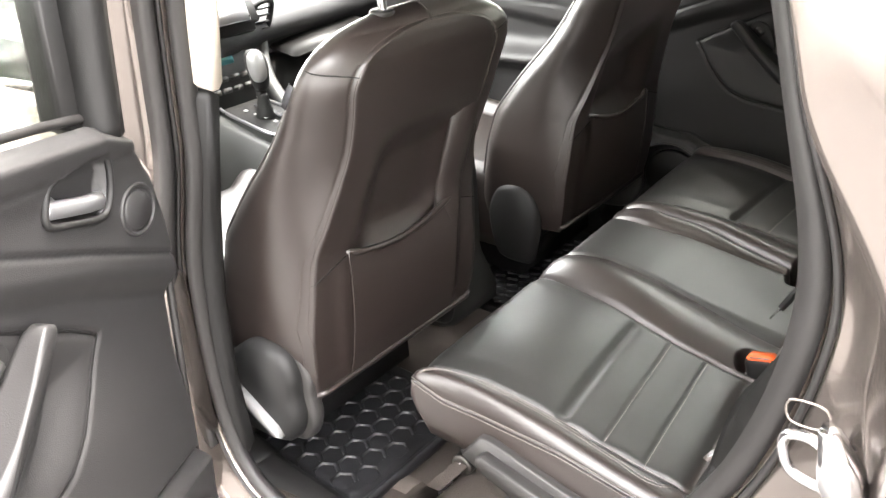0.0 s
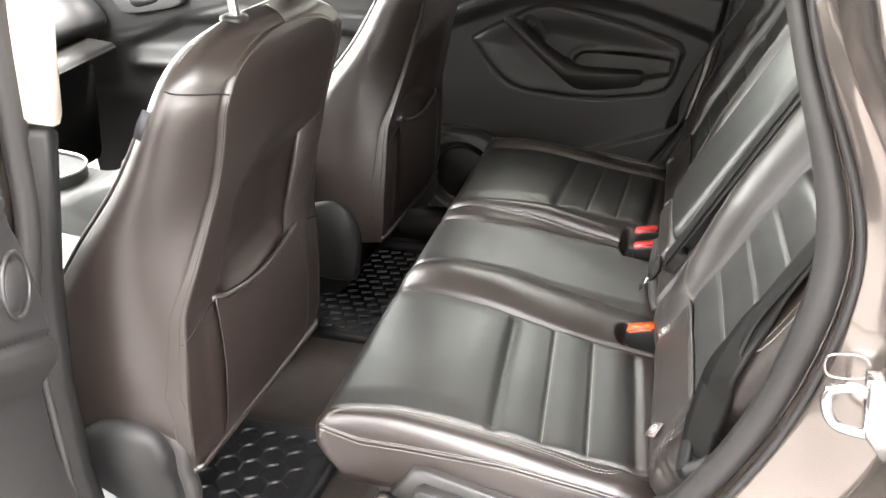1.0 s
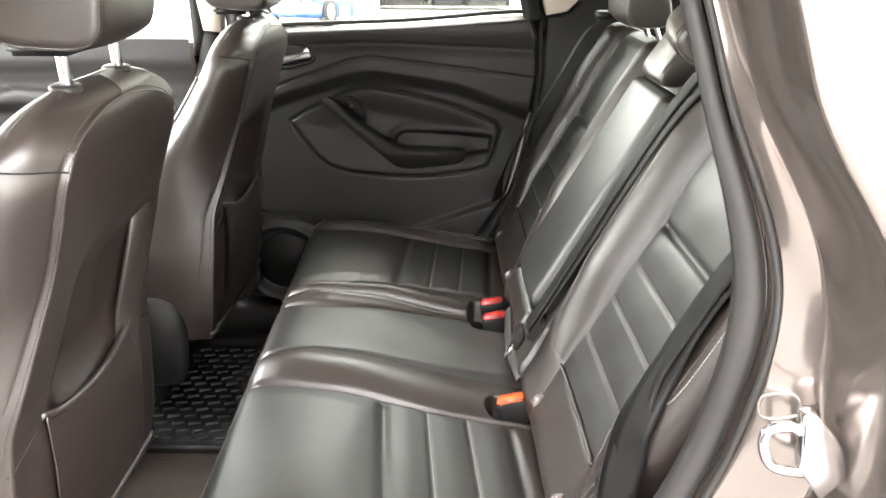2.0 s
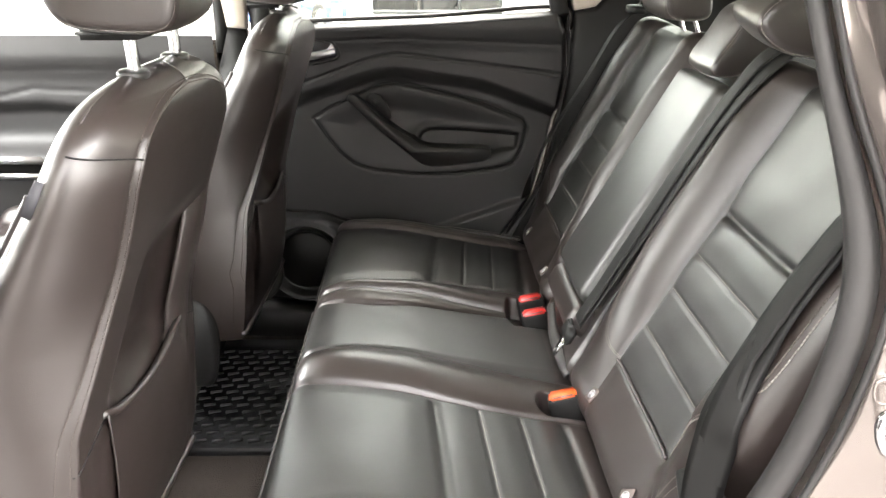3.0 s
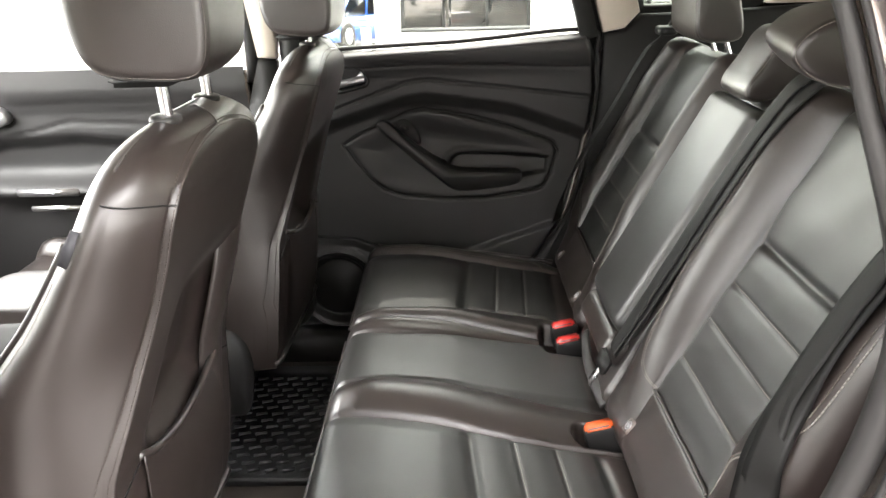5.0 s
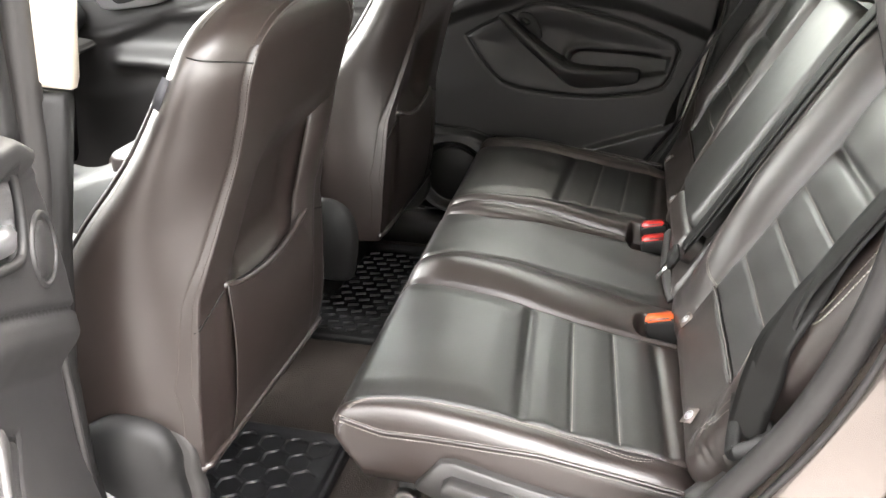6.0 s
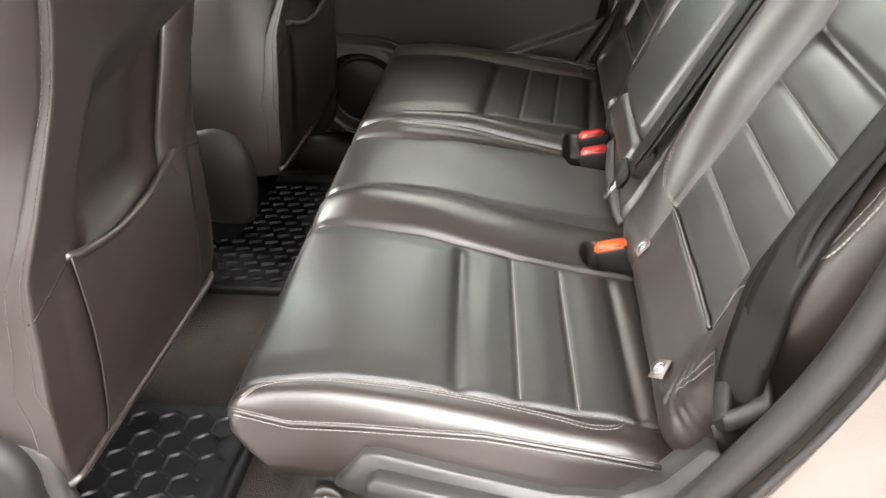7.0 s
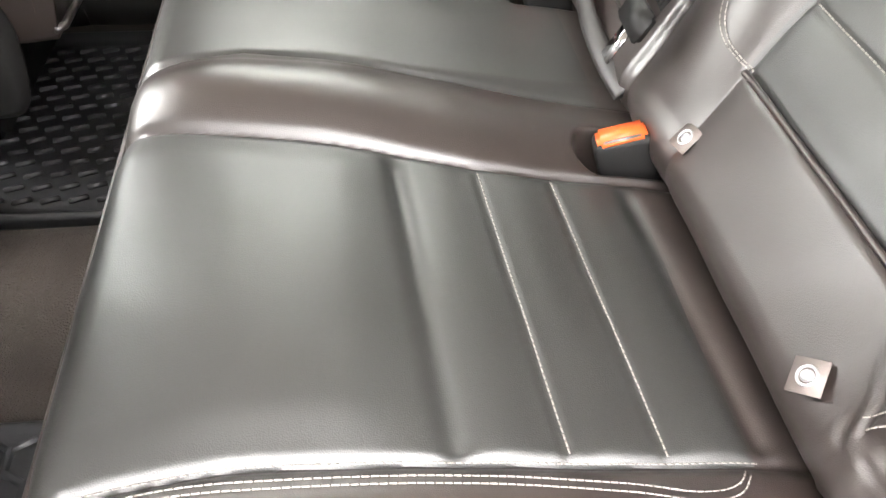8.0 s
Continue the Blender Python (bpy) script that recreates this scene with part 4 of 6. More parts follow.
def rear_seat(y0, y1, near, label):
    """One section of the rear bench: cushion, backrest, stitching, tags and side shield."""
    t = thing("rear_seat", label, "car seat", group="rear bench sections")
    P = pillow(-0.535, 0.03, y0, y1, 0.028, cushion_top, 0.665, nx=200, ny=int(330 * (y1 - y0) / 0.8), bulge=0.006)
    front = smooth_step(-P[..., 0], 0.46, 0.545) * smooth_step(P[..., 2], 0.74, 0.66)
    P[..., 0] += 0.045 * front
    s = 1 if near else -1

    def on_pads(q):
        x, y, z = q[:, 0], q[:, 1], q[:, 2]
        m = np.where(y > 0.01, 0.02 - y, y)
        e = np.interp(x, [-0.55, -0.50, -0.40, -0.2, -0.05], [-0.612, -0.600, -0.588, -0.582, -0.578])
        b = np.interp(x, [-0.55, -0.2, 0.0], [-0.205, -0.258, -0.262])
        b2 = np.interp(x, [-0.55, -0.42, -0.30, -0.05], [-0.108, -0.088, -0.098, -0.125])
        return (x > -0.60) & (x < -0.045) & (z > 0.70) & (((m > e) & (m < b)) | (m > b2))

    rest, pads = divided(*lattice(P, cap=True), on_pads)
    c = part("cushion", make("cushion", *rest, leather), t, "padded dark leather cushion with pale seams")
    part("seat_insert", make("seat_insert", *pads, leather_soft), c, "perforated dark grey leather inserts")

    def mir(y):
        return y if near else 0.02 - y

    # pale seams of the cushion
    runs = [[on_cushion(x - 0.0625 * (y + 0.42), mir(y)) for y in np.linspace(-0.572, -0.265, 40)] for x in (-0.1885, -0.1175)]
    edge = [(x, np.interp(x, [-0.55, -0.50, -0.40, -0.2, -0.05], [-0.612, -0.600, -0.588, -0.582, -0.578])) for x in np.linspace(-0.50, -0.04, 60)]
    runs.append([on_cushion(x, mir(y + 0.003)) for x, y in edge])
    leaf = spline([(-0.505, -0.640, 0), (-0.485, -0.618, 0), (-0.45, -0.607, 0), (-0.38, -0.603, 0), (-0.25, -0.598, 0), (-0.15, -0.600, 0), (-0.10, -0.606, 0), (-0.07, -0.600, 0), (-0.055, -0.583, 0)], 70)
    for k in (0.0, 0.007):
        runs.append([on_cushion(x, mir(y - k)) for x, y, _ in leaf])
    sew("seam", runs, c, (0, 0, 1))
    rim = [(x, y0 - 0.001 if near else y1 + 0.001) for x in np.linspace(-0.515, -0.02, 60)]
    side = [(x, y, float(np.interp(x, [-0.515, -0.45, -0.38, -0.22, -0.10, -0.02], [0.768, 0.752, 0.754, 0.752, 0.735, 0.722]))) for x, y in rim]
    part("piping", make("piping", *tube(side, 0.0032, 8), leather), c, "raised leather piping")
    for dz in (0.006, -0.006):
        sew("seam", [[(x, y - s * 0.0015, z + dz) for x, y, z in side]], c, (0, s * 1.0, 0))
    fr = [(-0.537, y, 0.738) for y in np.linspace(y0 + 0.03, y1 - 0.03, 30)]
    part("piping", make("piping", *tube(fr, 0.003, 8), leather), c)
    # backrest
    Q = pillow(y0, y1, -0.06, 0.625, 0.045, back_front, -0.11, nx=int(420 * (y1 - y0) / 0.8), ny=230, bulge=0.004)
    W = np.zeros_like(Q)
    for i in range(Q.shape[0]):
        for j in range(Q.shape[1]):
            y, v, w = Q[i, j]
            W[i, j] = on_back(spread(y, v), v, w)
    def on_panel(q):
        d = q - np.array(BACK_FOOT)
        v = d @ np.array(BACK_UP)
        w = d @ np.array(BACK_OUT)
        m = np.where(q[:, 1] > 0.01, 0.02 - q[:, 1], q[:, 1])
        return (m > -0.560) & (m < -0.272) & (v > 0.078) & (v < 0.60) & (w > -0.02)

    rest, pads = divided(*lattice(W, cap=True, flip=True), on_panel)
    b = part("backrest", make("backrest", *rest, leather), t, "padded dark leather backrest with pale seams")
    part("back_insert", make("back_insert", *pads, leather_soft), b, "perforated dark grey leather insert")
    nrm = tuple(BACK_OUT)
    runs = [[on_back(mir(y), v + 0.002, float(back_front(mir(y), v + 0.002)) + 0.001) for y in np.linspace(-0.552, -0.28, 40)] for v in (0.152, 0.229, 0.297)]
    welt = [on_back(mir(y), v, float(back_front(mir(y), v)) + 0.0035) for y, v in spline([(-0.275, 0.076, 0), (-0.40, 0.078, 0), (-0.560, 0.079, 0)], 40)[:, :2]]
    part("panel_welt", make("panel_welt", *tube(welt, 0.0030, 8, tuple(BACK_OUT)), leather), b, "plain leather welt below the insert")
    inner = spline([(-0.280, 0.082, 0), (-0.248, 0.086, 0), (-0.226, 0.102, 0), (-0.215, 0.135, 0), (-0.209, 0.20, 0), (-0.207, 0.32, 0), (-0.206, 0.48, 0), (-0.208, 0.58, 0)], 70)
    for k in (0.0, 0.006):
        runs.append([on_back(mir(y + k), v - k * 0.4, float(back_front(mir(y + k), v - k * 0.4)) + 0.001) for y, v, _ in inner])
    outer = spline([(-0.564, 0.084, 0), (-0.588, 0.142, 0), (-0.610, 0.192, 0), (-0.625, 0.245, 0), (-0.631, 0.30, 0), (-0.631, 0.57, 0)], 60)
    for k in (0.0, 0.0045):
        runs.append([on_back(spread(mir(y + k), v), v, float(back_front(mir(y + k), v)) + 0.001 - 0.045 + math.sqrt(max(0.0, 0.045 ** 2 - max(0.0, -y - k - 0.603) ** 2))) for y, v, _ in outer])
    sew("seam", runs[:-2], b, nrm)
    if near:
        low = spline([(-0.602, 0.010, 0), (-0.611, 0.030, 0), (-0.624, 0.066, 0), (-0.640, 0.108, 0)], 30)
        for k in (0.0, 0.007):
            sew("seam", [[on_back(y + k, v + k * 0.5, float(back_front(y + k, v + k * 0.5)) + 0.0020 - 0.045 + math.sqrt(max(0.0, 0.045 ** 2 - max(0.0, -y - k - 0.603) ** 2))) for y, v, _ in low]], b, nrm)
    sew("seam", runs[-1:], b, (-0.6, -0.75 * s, 0.3), "brown thread seam", thread_dim, r=0.0009)
    sew("seam", runs[-2:-1], b, (-0.6, -0.75 * s, 0.3), r=0.0010)
    # tags of the child-seat anchors
    for y in ((-0.276, -0.551) if near else (0.285, 0.565)):
        base = Vector(on_back(y, -0.003, float(back_front(y, -0.003)) + (0.008 if -0.4 < y < 0 else 0.005))) + Vector((0.03 * (y + 0.45), 0, 0)) * (y < 0)
        face_out = (BACK_OUT * 0.9 + Vector((0, 0, 0.3))).normalized()
        m = Matrix.Translation(base) @ face_out.to_track_quat('Z', 'Y').to_matrix().to_4x4() @ pose(0, 0, 0, 0, 0, 45 if y < -0.4 else 10)
        tag = part("anchor_tag", make("anchor_tag", *turned(box(-0.013, 0.013, -0.013, 0.013, -0.001, 0.001, 0.0004), m), tag_cloth), b, "small square child-seat anchor tag")
        rim_path = [tuple(m @ Vector((0.0072 * math.cos(q), 0.0072 * math.sin(q), 0.0015))) for q in np.linspace(0, 2 * math.pi, 20, endpoint=False)]
        part("tag_ring", make("tag_ring", *tube(rim_path, 0.0012, 6, tuple(face_out), True), satin), tag, "raised silver ring")
        part("tag_symbol", make("tag_symbol", *turned(blob((0.0, 0.0, 0.0010), (0.0105, 0.0095, 0.0030), 0.7, 0.9, 6, 14), m), satin), tag, "silver symbol")
    return t


near_seat = rear_seat(-0.648, 0.172, True, "wide section of a dark leather rear bench with pale stitching")
far_seat = rear_seat(0.176, 0.668, False, "narrow section of a dark leather rear bench with pale stitching")

# the fold-down armrest in the middle of the wide backrest
P = pillow(-0.118, 0.132, 0.085, 0.545, 0.022, lambda y, v: 0.060 + 0.006 * np.cos(y * 14), 0.0, nx=40, ny=60)
arm = part("armrest", make("armrest", *lattice(np.array([[on_back(*q) for q in row] for row in P]), cap=True, flip=True), leather_soft), near_seat, "fold-down middle armrest, closed")
part("latch", make("latch", *turned(blob((0, 0, 0), (0.022, 0.030, 0.016), 0.5, 0.6, 8, 14), Matrix.Translation(on_back(0.085, 0.560, 0.045))), plastic_grey), arm, "small grey plastic release latch")
P = pillow(-0.118, 0.132, 0.02, 0.082, 0.02, lambda y, v: 0.052 + 0 * y, 0.0, nx=30, ny=16)
part("lower_pad", make("lower_pad", *lattice(np.array([[on_back(*q) for q in row] for row in P]), cap=True, flip=True), leather), near_seat)


# the bench stands a little askew: its far end is further forward
SKEW = Matrix(((1, -0.03, 0, -0.03 * 0.45), (0, 1, 0, 0), (0, 0, 1, 0), (0, 0, 0, 1)))
for seat in (near_seat, far_seat):
    for ob in seat.children_recursive:
        ob.data.transform(SKEW)


def headrest(parent, profile, y0, y1, label, posts=(), r=0.022, crown=0.004, yaw=0.0):
    geo, rims = padded(profile, y0, y1, r, crown)
    mid = (y0 + y1) / 2
    geo = [(x + yaw * (y - mid), y, z) for x, y, z in geo[0]], geo[1]
    rims = [[(x + yaw * (y - mid), y, z) for x, y, z in rim] for rim in rims]
    h = part("headrest", make("headrest", *geo, leather), parent, label)
    sew("seam", rims, h, (0, -1, 0), r=0.0006)
    for py in posts:
        part("post", make("post", *tube(even([(0.262, py, 1.38), (0.292, py, 1.30)], 0.008), 0.0065, 10, (0, 1, 0)), chrome), h, "chrome post")
    return h


UPRIGHT = [(0.206, 1.353), (0.195, 1.40), (0.191, 1.50), (0.196, 1.57), (0.215, 1.60), (0.245, 1.60), (0.262, 1.565), (0.276, 1.48), (0.297, 1.372), (0.285, 1.350)]
WEDGE = [(0.206, 1.284), (0.198, 1.302), (0.225, 1.345), (0.256, 1.393), (0.285, 1.402), (0.302, 1.37), (0.292, 1.32), (0.25, 1.286)]
FOLDED = [(0.124, 1.413), (0.138, 1.438), (0.175, 1.457), (0.24, 1.463), (0.30, 1.452), (0.325, 1.42), (0.30, 1.386), (0.24, 1.372), (0.18, 1.376), (0.147, 1.389)]
headrest(far_seat, UPRIGHT, 0.287, 0.525, "upright padded leather headrest", (0.345, 0.465), 0.014, 0.002)
headrest(near_seat, WEDGE, -0.053, 0.103, "low wedge-shaped middle leather headrest", r=0.012, crown=0.002)
headrest(near_seat, FOLDED, -0.505, -0.258, "leather headrest folded forward", r=0.016, crown=0.004, yaw=0.2)

# side shield and release lever at the foot of the bench, hinge bracket under it
shield = [(-0.395, 0.672), (-0.355, 0.725), (-0.335, 0.728), (-0.24, 0.706), (-0.13, 0.683), (-0.06, 0.684), (-0.01, 0.715), (0.03, 0.77), (0.07, 0.76), (0.06, 0.66), (-0.05, 0.60), (-0.20, 0.60), (-0.36, 0.655)]
sh = part("side_shield", make("side_shield", *slab(shield, -0.668, -0.635, 0.006), plastic_grey), near_seat, "grey plastic side shield")
lever = [(-0.347, 0.700), (-0.335, 0.708), (-0.25, 0.690), (-0.14, 0.667), (-0.132, 0.664), (-0.133, 0.645), (-0.17, 0.640), (-0.25, 0.648), (-0.33, 0.675), (-0.348, 0.688)]
part("release_lever", make("release_lever", *slab(lever, -0.690, -0.664, 0.004), plastic_grey), sh, "long grey folding lever")
def disc(x, y0, y1, z, r, n=24):
    """A short round bar along y with eased rims."""
    rows = [[(x + q * math.cos(a), y, z + q * math.sin(a)) for a in np.linspace(0, 2 * math.pi, n, endpoint=False)] for q, y in ((r * 0.55, y0), (r * 0.92, y0), (r, y0 + (y1 - y0) * 0.2), (r, y1))]
    return lattice(rows, around=True, cap=True)


br = part("hinge_bracket", make("hinge_bracket", *joined([box(-0.432, -0.402, -0.625, -0.605, 0.56, 0.67, 0.004), box(-0.452, -0.392, -0.655, -0.585, 0.540, 0.566, 0.004)]), plastic), near_seat, "dark floor hinge bracket")
part("hinge_eye", make("hinge_eye", *disc(-0.417, -0.640, -0.622, 0.612, 0.021), steel), br, "round steel hinge eye")
part("hinge_bolt", make("hinge_bolt", *disc(-0.417, -0.645, -0.636, 0.612, 0.008, 12), satin), br, "bright bolt head")
part("floor_plate", make("floor_plate", *box(-0.448, -0.396, -0.672, -0.640, 0.552, 0.570, 0.003), satin), br, "bare metal floor plate")


# ---------------------------------------------------------------- front seats
def eased_table(zs, xs, rounds):
    """Heights and values of a smooth curve through a few pairs."""
    z = np.linspace(zs[0], zs[-1], 400)
    x = np.interp(z, zs, xs)
    for _ in range(rounds):
        x[1:-1] = x[1:-1] * 0.5 + (x[2:] + x[:-2]) * 0.25
    return z, x


REAR_LINE = eased_table([0.60, 0.70, 0.85, 0.95, 1.10, 1.20, 1.27, 1.30, 1.325, 1.345, 1.356, 1.363], [-0.742, -0.722, -0.706, -0.698, -0.652, -0.618, -0.596, -0.591, -0.591, -0.597, -0.606, -0.622], 12)
FRONT_LINE = eased_table([0.60, 0.70, 0.85, 0.95, 1.06, 1.155, 1.26, 1.32, 1.345, 1.356, 1.363], [-1.00, -1.00, -0.975, -0.945, -0.860, -0.775, -0.705, -0.682, -0.672, -0.660, -0.638], 120)


def seat_back_section(z):
    """Rear x, front x and half width of a front seat's backrest at height z."""
    xr = float(np.interp(z, *REAR_LINE))
    xf = float(np.interp(z, *FRONT_LINE))
    hw = float(np.interp(z, [0.60, 0.70, 0.85, 0.95, 1.05, 1.15, 1.20], [0.245, 0.262, 0.268, 0.265, 0.262, 0.258, 0.2535]))
    if z > 1.20:
        hw = 0.2535 * math.sqrt(max(0.06, 1 - ((z - 1.20) / 0.1675) ** 3.6))
    return xr, xf, hw


SEAM_LINE = spline([(0.262, 0.60, 0), (0.256, 0.75, 0), (0.250, 0.84, 0), (0.236, 0.95, 0), (0.207, 1.04, 0), (0.183, 1.135, 0), (0.184, 1.21, 0), (0.189, 1.256, 0), (0.182, 1.282, 0), (0.163, 1.304, 0), (0.127, 1.321, 0), (0.070, 1.333, 0), (0.0, 1.339, 0)], 220)[:, :2]
SEAM_Z, SEAM_Y = list(SEAM_LINE[:, 1]) + [1.37], list(SEAM_LINE[:, 0]) + [0.0]


def half_section(z, inner=False):
    """Half of a front backrest's outline at height z, from the middle of its rear to the middle of its front: (x, y).
    The inner half of the driver's seat is fuller at the shoulder."""
    xr, xf, hw = seat_back_section(z)
    full = 2.0 + 2.5 * float(smooth_step(z, 1.285, 1.345))
    if inner:
        swell = float(smooth_step(z, 0.95, 1.12) * smooth_step(1.36 - z, 0.0, 0.08))
        full += 2.2 * swell
        hw += 0.026 * swell
    seam = min(float(np.interp(z, SEAM_Z, SEAM_Y)), hw - 0.010)
    depth = xr - xf
    belly = 0.05 * float(smooth_step(1.3 - z, 0, 0.3))
    ys = max(0.0, seam - 0.006)
    rx = min(0.115, depth * 0.60)
    rf, rg = min(0.06, depth * 0.36), min(0.07, hw * 0.4)
    pts = [(xr, ys * k) for k in np.linspace(0, 1, 24, endpoint=False)]
    for u in np.linspace(0, 1, 36) ** 1.5:
        soft = 0.0035 * math.exp(-u / 0.03)
        pts.append((xr - rx * u - 0.0035 + soft, ys + (hw - ys) * (1 - (1 - u) ** full)))
    pts += [(xr - rx - 0.0035 + (xf + rf - xr + rx + 0.0035) * k, hw) for k in np.linspace(0, 1, 16)[1:-1]]
    pts += [(xf + rf * (1 - math.sin(q)), hw - rg * (1 - math.cos(q))) for q in np.linspace(0, math.pi / 2, 16)]
    pts += [(xf + belly * float(smooth_step(1 - k, 0, 1)), (hw - rg) * k) for k in np.linspace(1, 0, 22)[1:]]
    return np.array(pts)


def front_seat(cy, s, label):
    """A front seat; s is +1 where the door is on its negative side."""
    t = thing("front_seat", label, "car seat", group="front seats")
    zs = np.concatenate([np.linspace(0.64, 1.26, 110), 1.265 + 0.098 * np.sin(np.linspace(0, math.pi / 2, 60))])
    rows = []
    for z in zs:
        xr = seat_back_section(z)[0]
        ring_pts = [(x, -y) for x, y in half_section(z)] + [(x, y) for x, y in half_section(z, s > 0)[-2:0:-1]]
        done = []
        for x, y in ring_pts:
            if x > xr - 0.05:
                left = np.interp(z, [0.93, 1.135], [-0.150, -0.108])
                dish = smooth_step(z, 0.88, 0.98) * smooth_step(1.175 - z, 0.0, 0.10) * smooth_step(y - left, 0.0, 0.085) * smooth_step(0.180 - y, 0.0, 0.10)
                x = x - 0.040 * float(dish) - 0.0022 * float(groove(abs(y) - np.interp(z, SEAM_Z, SEAM_Y), 0.004)) * (z < 1.30)
                x += 0.004 * float(smooth_step(0.93 - z, 0.0, 0.03) * smooth_step(0.19 - abs(y), 0, 0.02))
            done.append((x, cy + s * y, z))
        rows.append(done)
    b = part("backrest", make("backrest", *lattice(rows, around=True, cap=True, flip=s < 0), leather), t, "dark leather backrest with stitched shoulder seams")

    def rear(y, z, lift=0.001):
        half = half_section(z, y > 0 and s > 0)[:62]
        k = int(np.argmax(half[:, 1]))
        x = np.interp(abs(y), half[:k + 1, 1], half[:k + 1, 0])
        return (float(x) + lift, cy + s * y, z)

    def flank(y_side, k, z, lift=0.0015):
        half = half_section(z, y_side > 0 and s > 0)
        at = 24 + k * 56
        q = half[int(at)] + (half[min(int(at) + 1, len(half) - 1)] - half[int(at)]) * (at - int(at))
        return (float(q[0]), cy + s * y_side * (float(q[1]) + lift), z)

    # side seams in twin stitching, the shoulder seam, the front edge piping
    runs = []
    for side in (-1, 1):
        t_line = np.gradient(SEAM_LINE, axis=0)
        t_line /= np.linalg.norm(t_line, axis=1, keepdims=True)
        for k in (0.0035, -0.0030):
            path = SEAM_LINE + np.stack([t_line[:, 1], -t_line[:, 0]], 1) * k
            runs.append([rear(side * max(0.0, min(y, seat_back_section(z)[2] - 0.014 + k)), z, 0.0009) for y, z in path if z > 0.68])
    sew("seam", runs, b, (1, 0, 0.3), "brown thread seam", thread_dim)
    for side in (-1, 1):
        sh_path = [flank(side, k, 1.280 + 0.030 * k) for k in np.linspace(0.02, 0.62, 40)]
        part("shoulder_seam", make("shoulder_seam", *tube(sh_path, 0.0011, 6), plastic), b, "dark shoulder seam")
        edge_path = [flank(side, 1.06, z, 0.0) for z in np.linspace(0.70, 1.25, 40)]
        part("piping", make("piping", *tube(edge_path, 0.0055, 8), leather), b)
        sew("seam", [[flank(side, 1.0, z, 0.0008) for z in np.linspace(0.72, 1.215, 60)]], b, (0, -s * side, 0), r=0.0006)
    tagp = [flank(-1, 0.97, z, 0.001) for z in (1.235, 1.272)]
    part("side_tag", make("side_tag", *sweep([tagp[0], ((tagp[0][0] + tagp[1][0]) / 2, tagp[0][1], 1.254), tagp[1]], [(-0.001, -0.007), (0.0022, -0.007), (0.0022, 0.007), (-0.001, 0.007)]), tag_dark), b, "small dark woven tag")
    for side in (-1, 1):
        short = [rear(side * (np.interp(z, SEAM_Z, SEAM_Y) * (1 - u) + 0.156 * u), z, 0.0006) for u, z in zip(np.linspace(0.05, 1, 14), np.linspace(0.905, 0.932, 14))]
        part("cross_seam", make("cross_seam", *tube(short, 0.0013, 6), plastic), b, "short dark cross seam")
    # map pocket
    rows = []
    for u in np.linspace(0, 1, 40):
        y = -0.152 + 0.312 * u
        topz = 0.938 + 0.012 * u - 0.030 * math.sin(math.pi * u)
        rows.append([rear(y, z, 0.006 + 0.008 * math.sin(math.pi * min(1, max(0, (z - 0.66) / (topz - 0.66))))) for z in np.linspace(0.66, topz, 24)])
    p = part("map_pocket", make("map_pocket", *lattice(rows, flip=s > 0), leather), b, "slack leather map pocket")
    hem = [(r[-1][0] + 0.002 - 0.012 * float(groove(i / 39.0, 0.05) + groove(1 - i / 39.0, 0.05)), r[-1][1], r[-1][2]) for i, r in enumerate(rows)]
    part("hem", make("hem", *tube(hem, 0.006, 8), leather), p, "rolled elastic hem")
    side_edge = [(q[0], q[1], q[2]) for q in rows[0]]
    part("edge_welt", make("edge_welt", *tube(side_edge, 0.0016, 6, (1, 0, 0)), leather), p)
    # curved wing beside the dish
    for side in ((1,) if s > 0 else ()):
        wing = spline([rear(side * 0.238, 1.225, -0.016), rear(side * 0.216, 1.195, -0.008), rear(side * 0.190, 1.150, -0.001), rear(side * 0.174, 1.10, 0.003), rear(side * 0.168, 1.02, 0.005), rear(side * 0.170, 0.96, 0.006), rear(side * 0.172, 0.80, 0.006), rear(side * 0.175, 0.70, 0.003)], 50)
        part("back_wing", make("back_wing", *sweep(wing, [(-0.010, -0.014), (-0.009, -0.002), (-0.004, 0.003), (0.008, 0.005), (0.026, 0.005), (0.044, 0.001), (0.058, -0.008), (0.062, -0.014)] if s > 0 else [(-0.062, -0.014), (-0.058, -0.008), (-0.044, 0.001), (-0.026, 0.005), (-0.008, 0.005), (0.004, 0.003), (0.009, -0.002), (0.010, -0.014)], (1, 0, 0)), leather), b, "curved leather wing")
    foot = [rear(y, 0.655, 0.006) for y in np.linspace(-0.24, 0.24, 30)]
    part("piping", make("piping", *tube(foot, 0.006, 8), leather), b)
    # seat cushion, base, recliner covers
    P = pillow(-1.50, -0.86, -0.25, 0.25, 0.06, lambda x, y: 0.735 - 0.09 * (x + 0.86) + 0.04 * smooth_step(np.abs(y), 0.15, 0.22), 0.55, nx=40, ny=40)
    P = P * np.array([1, s, 1]) + np.array([0, cy, 0])
    part("cushion", make("cushion", *lattice(P, cap=True, flip=s < 0), leather), t, "dark leather seat cushion")
    part("base", make("base", *box(-1.42, -0.88, cy - 0.20, cy + 0.20, 0.43, 0.60, 0.02), plastic), t, "dark plastic seat base")
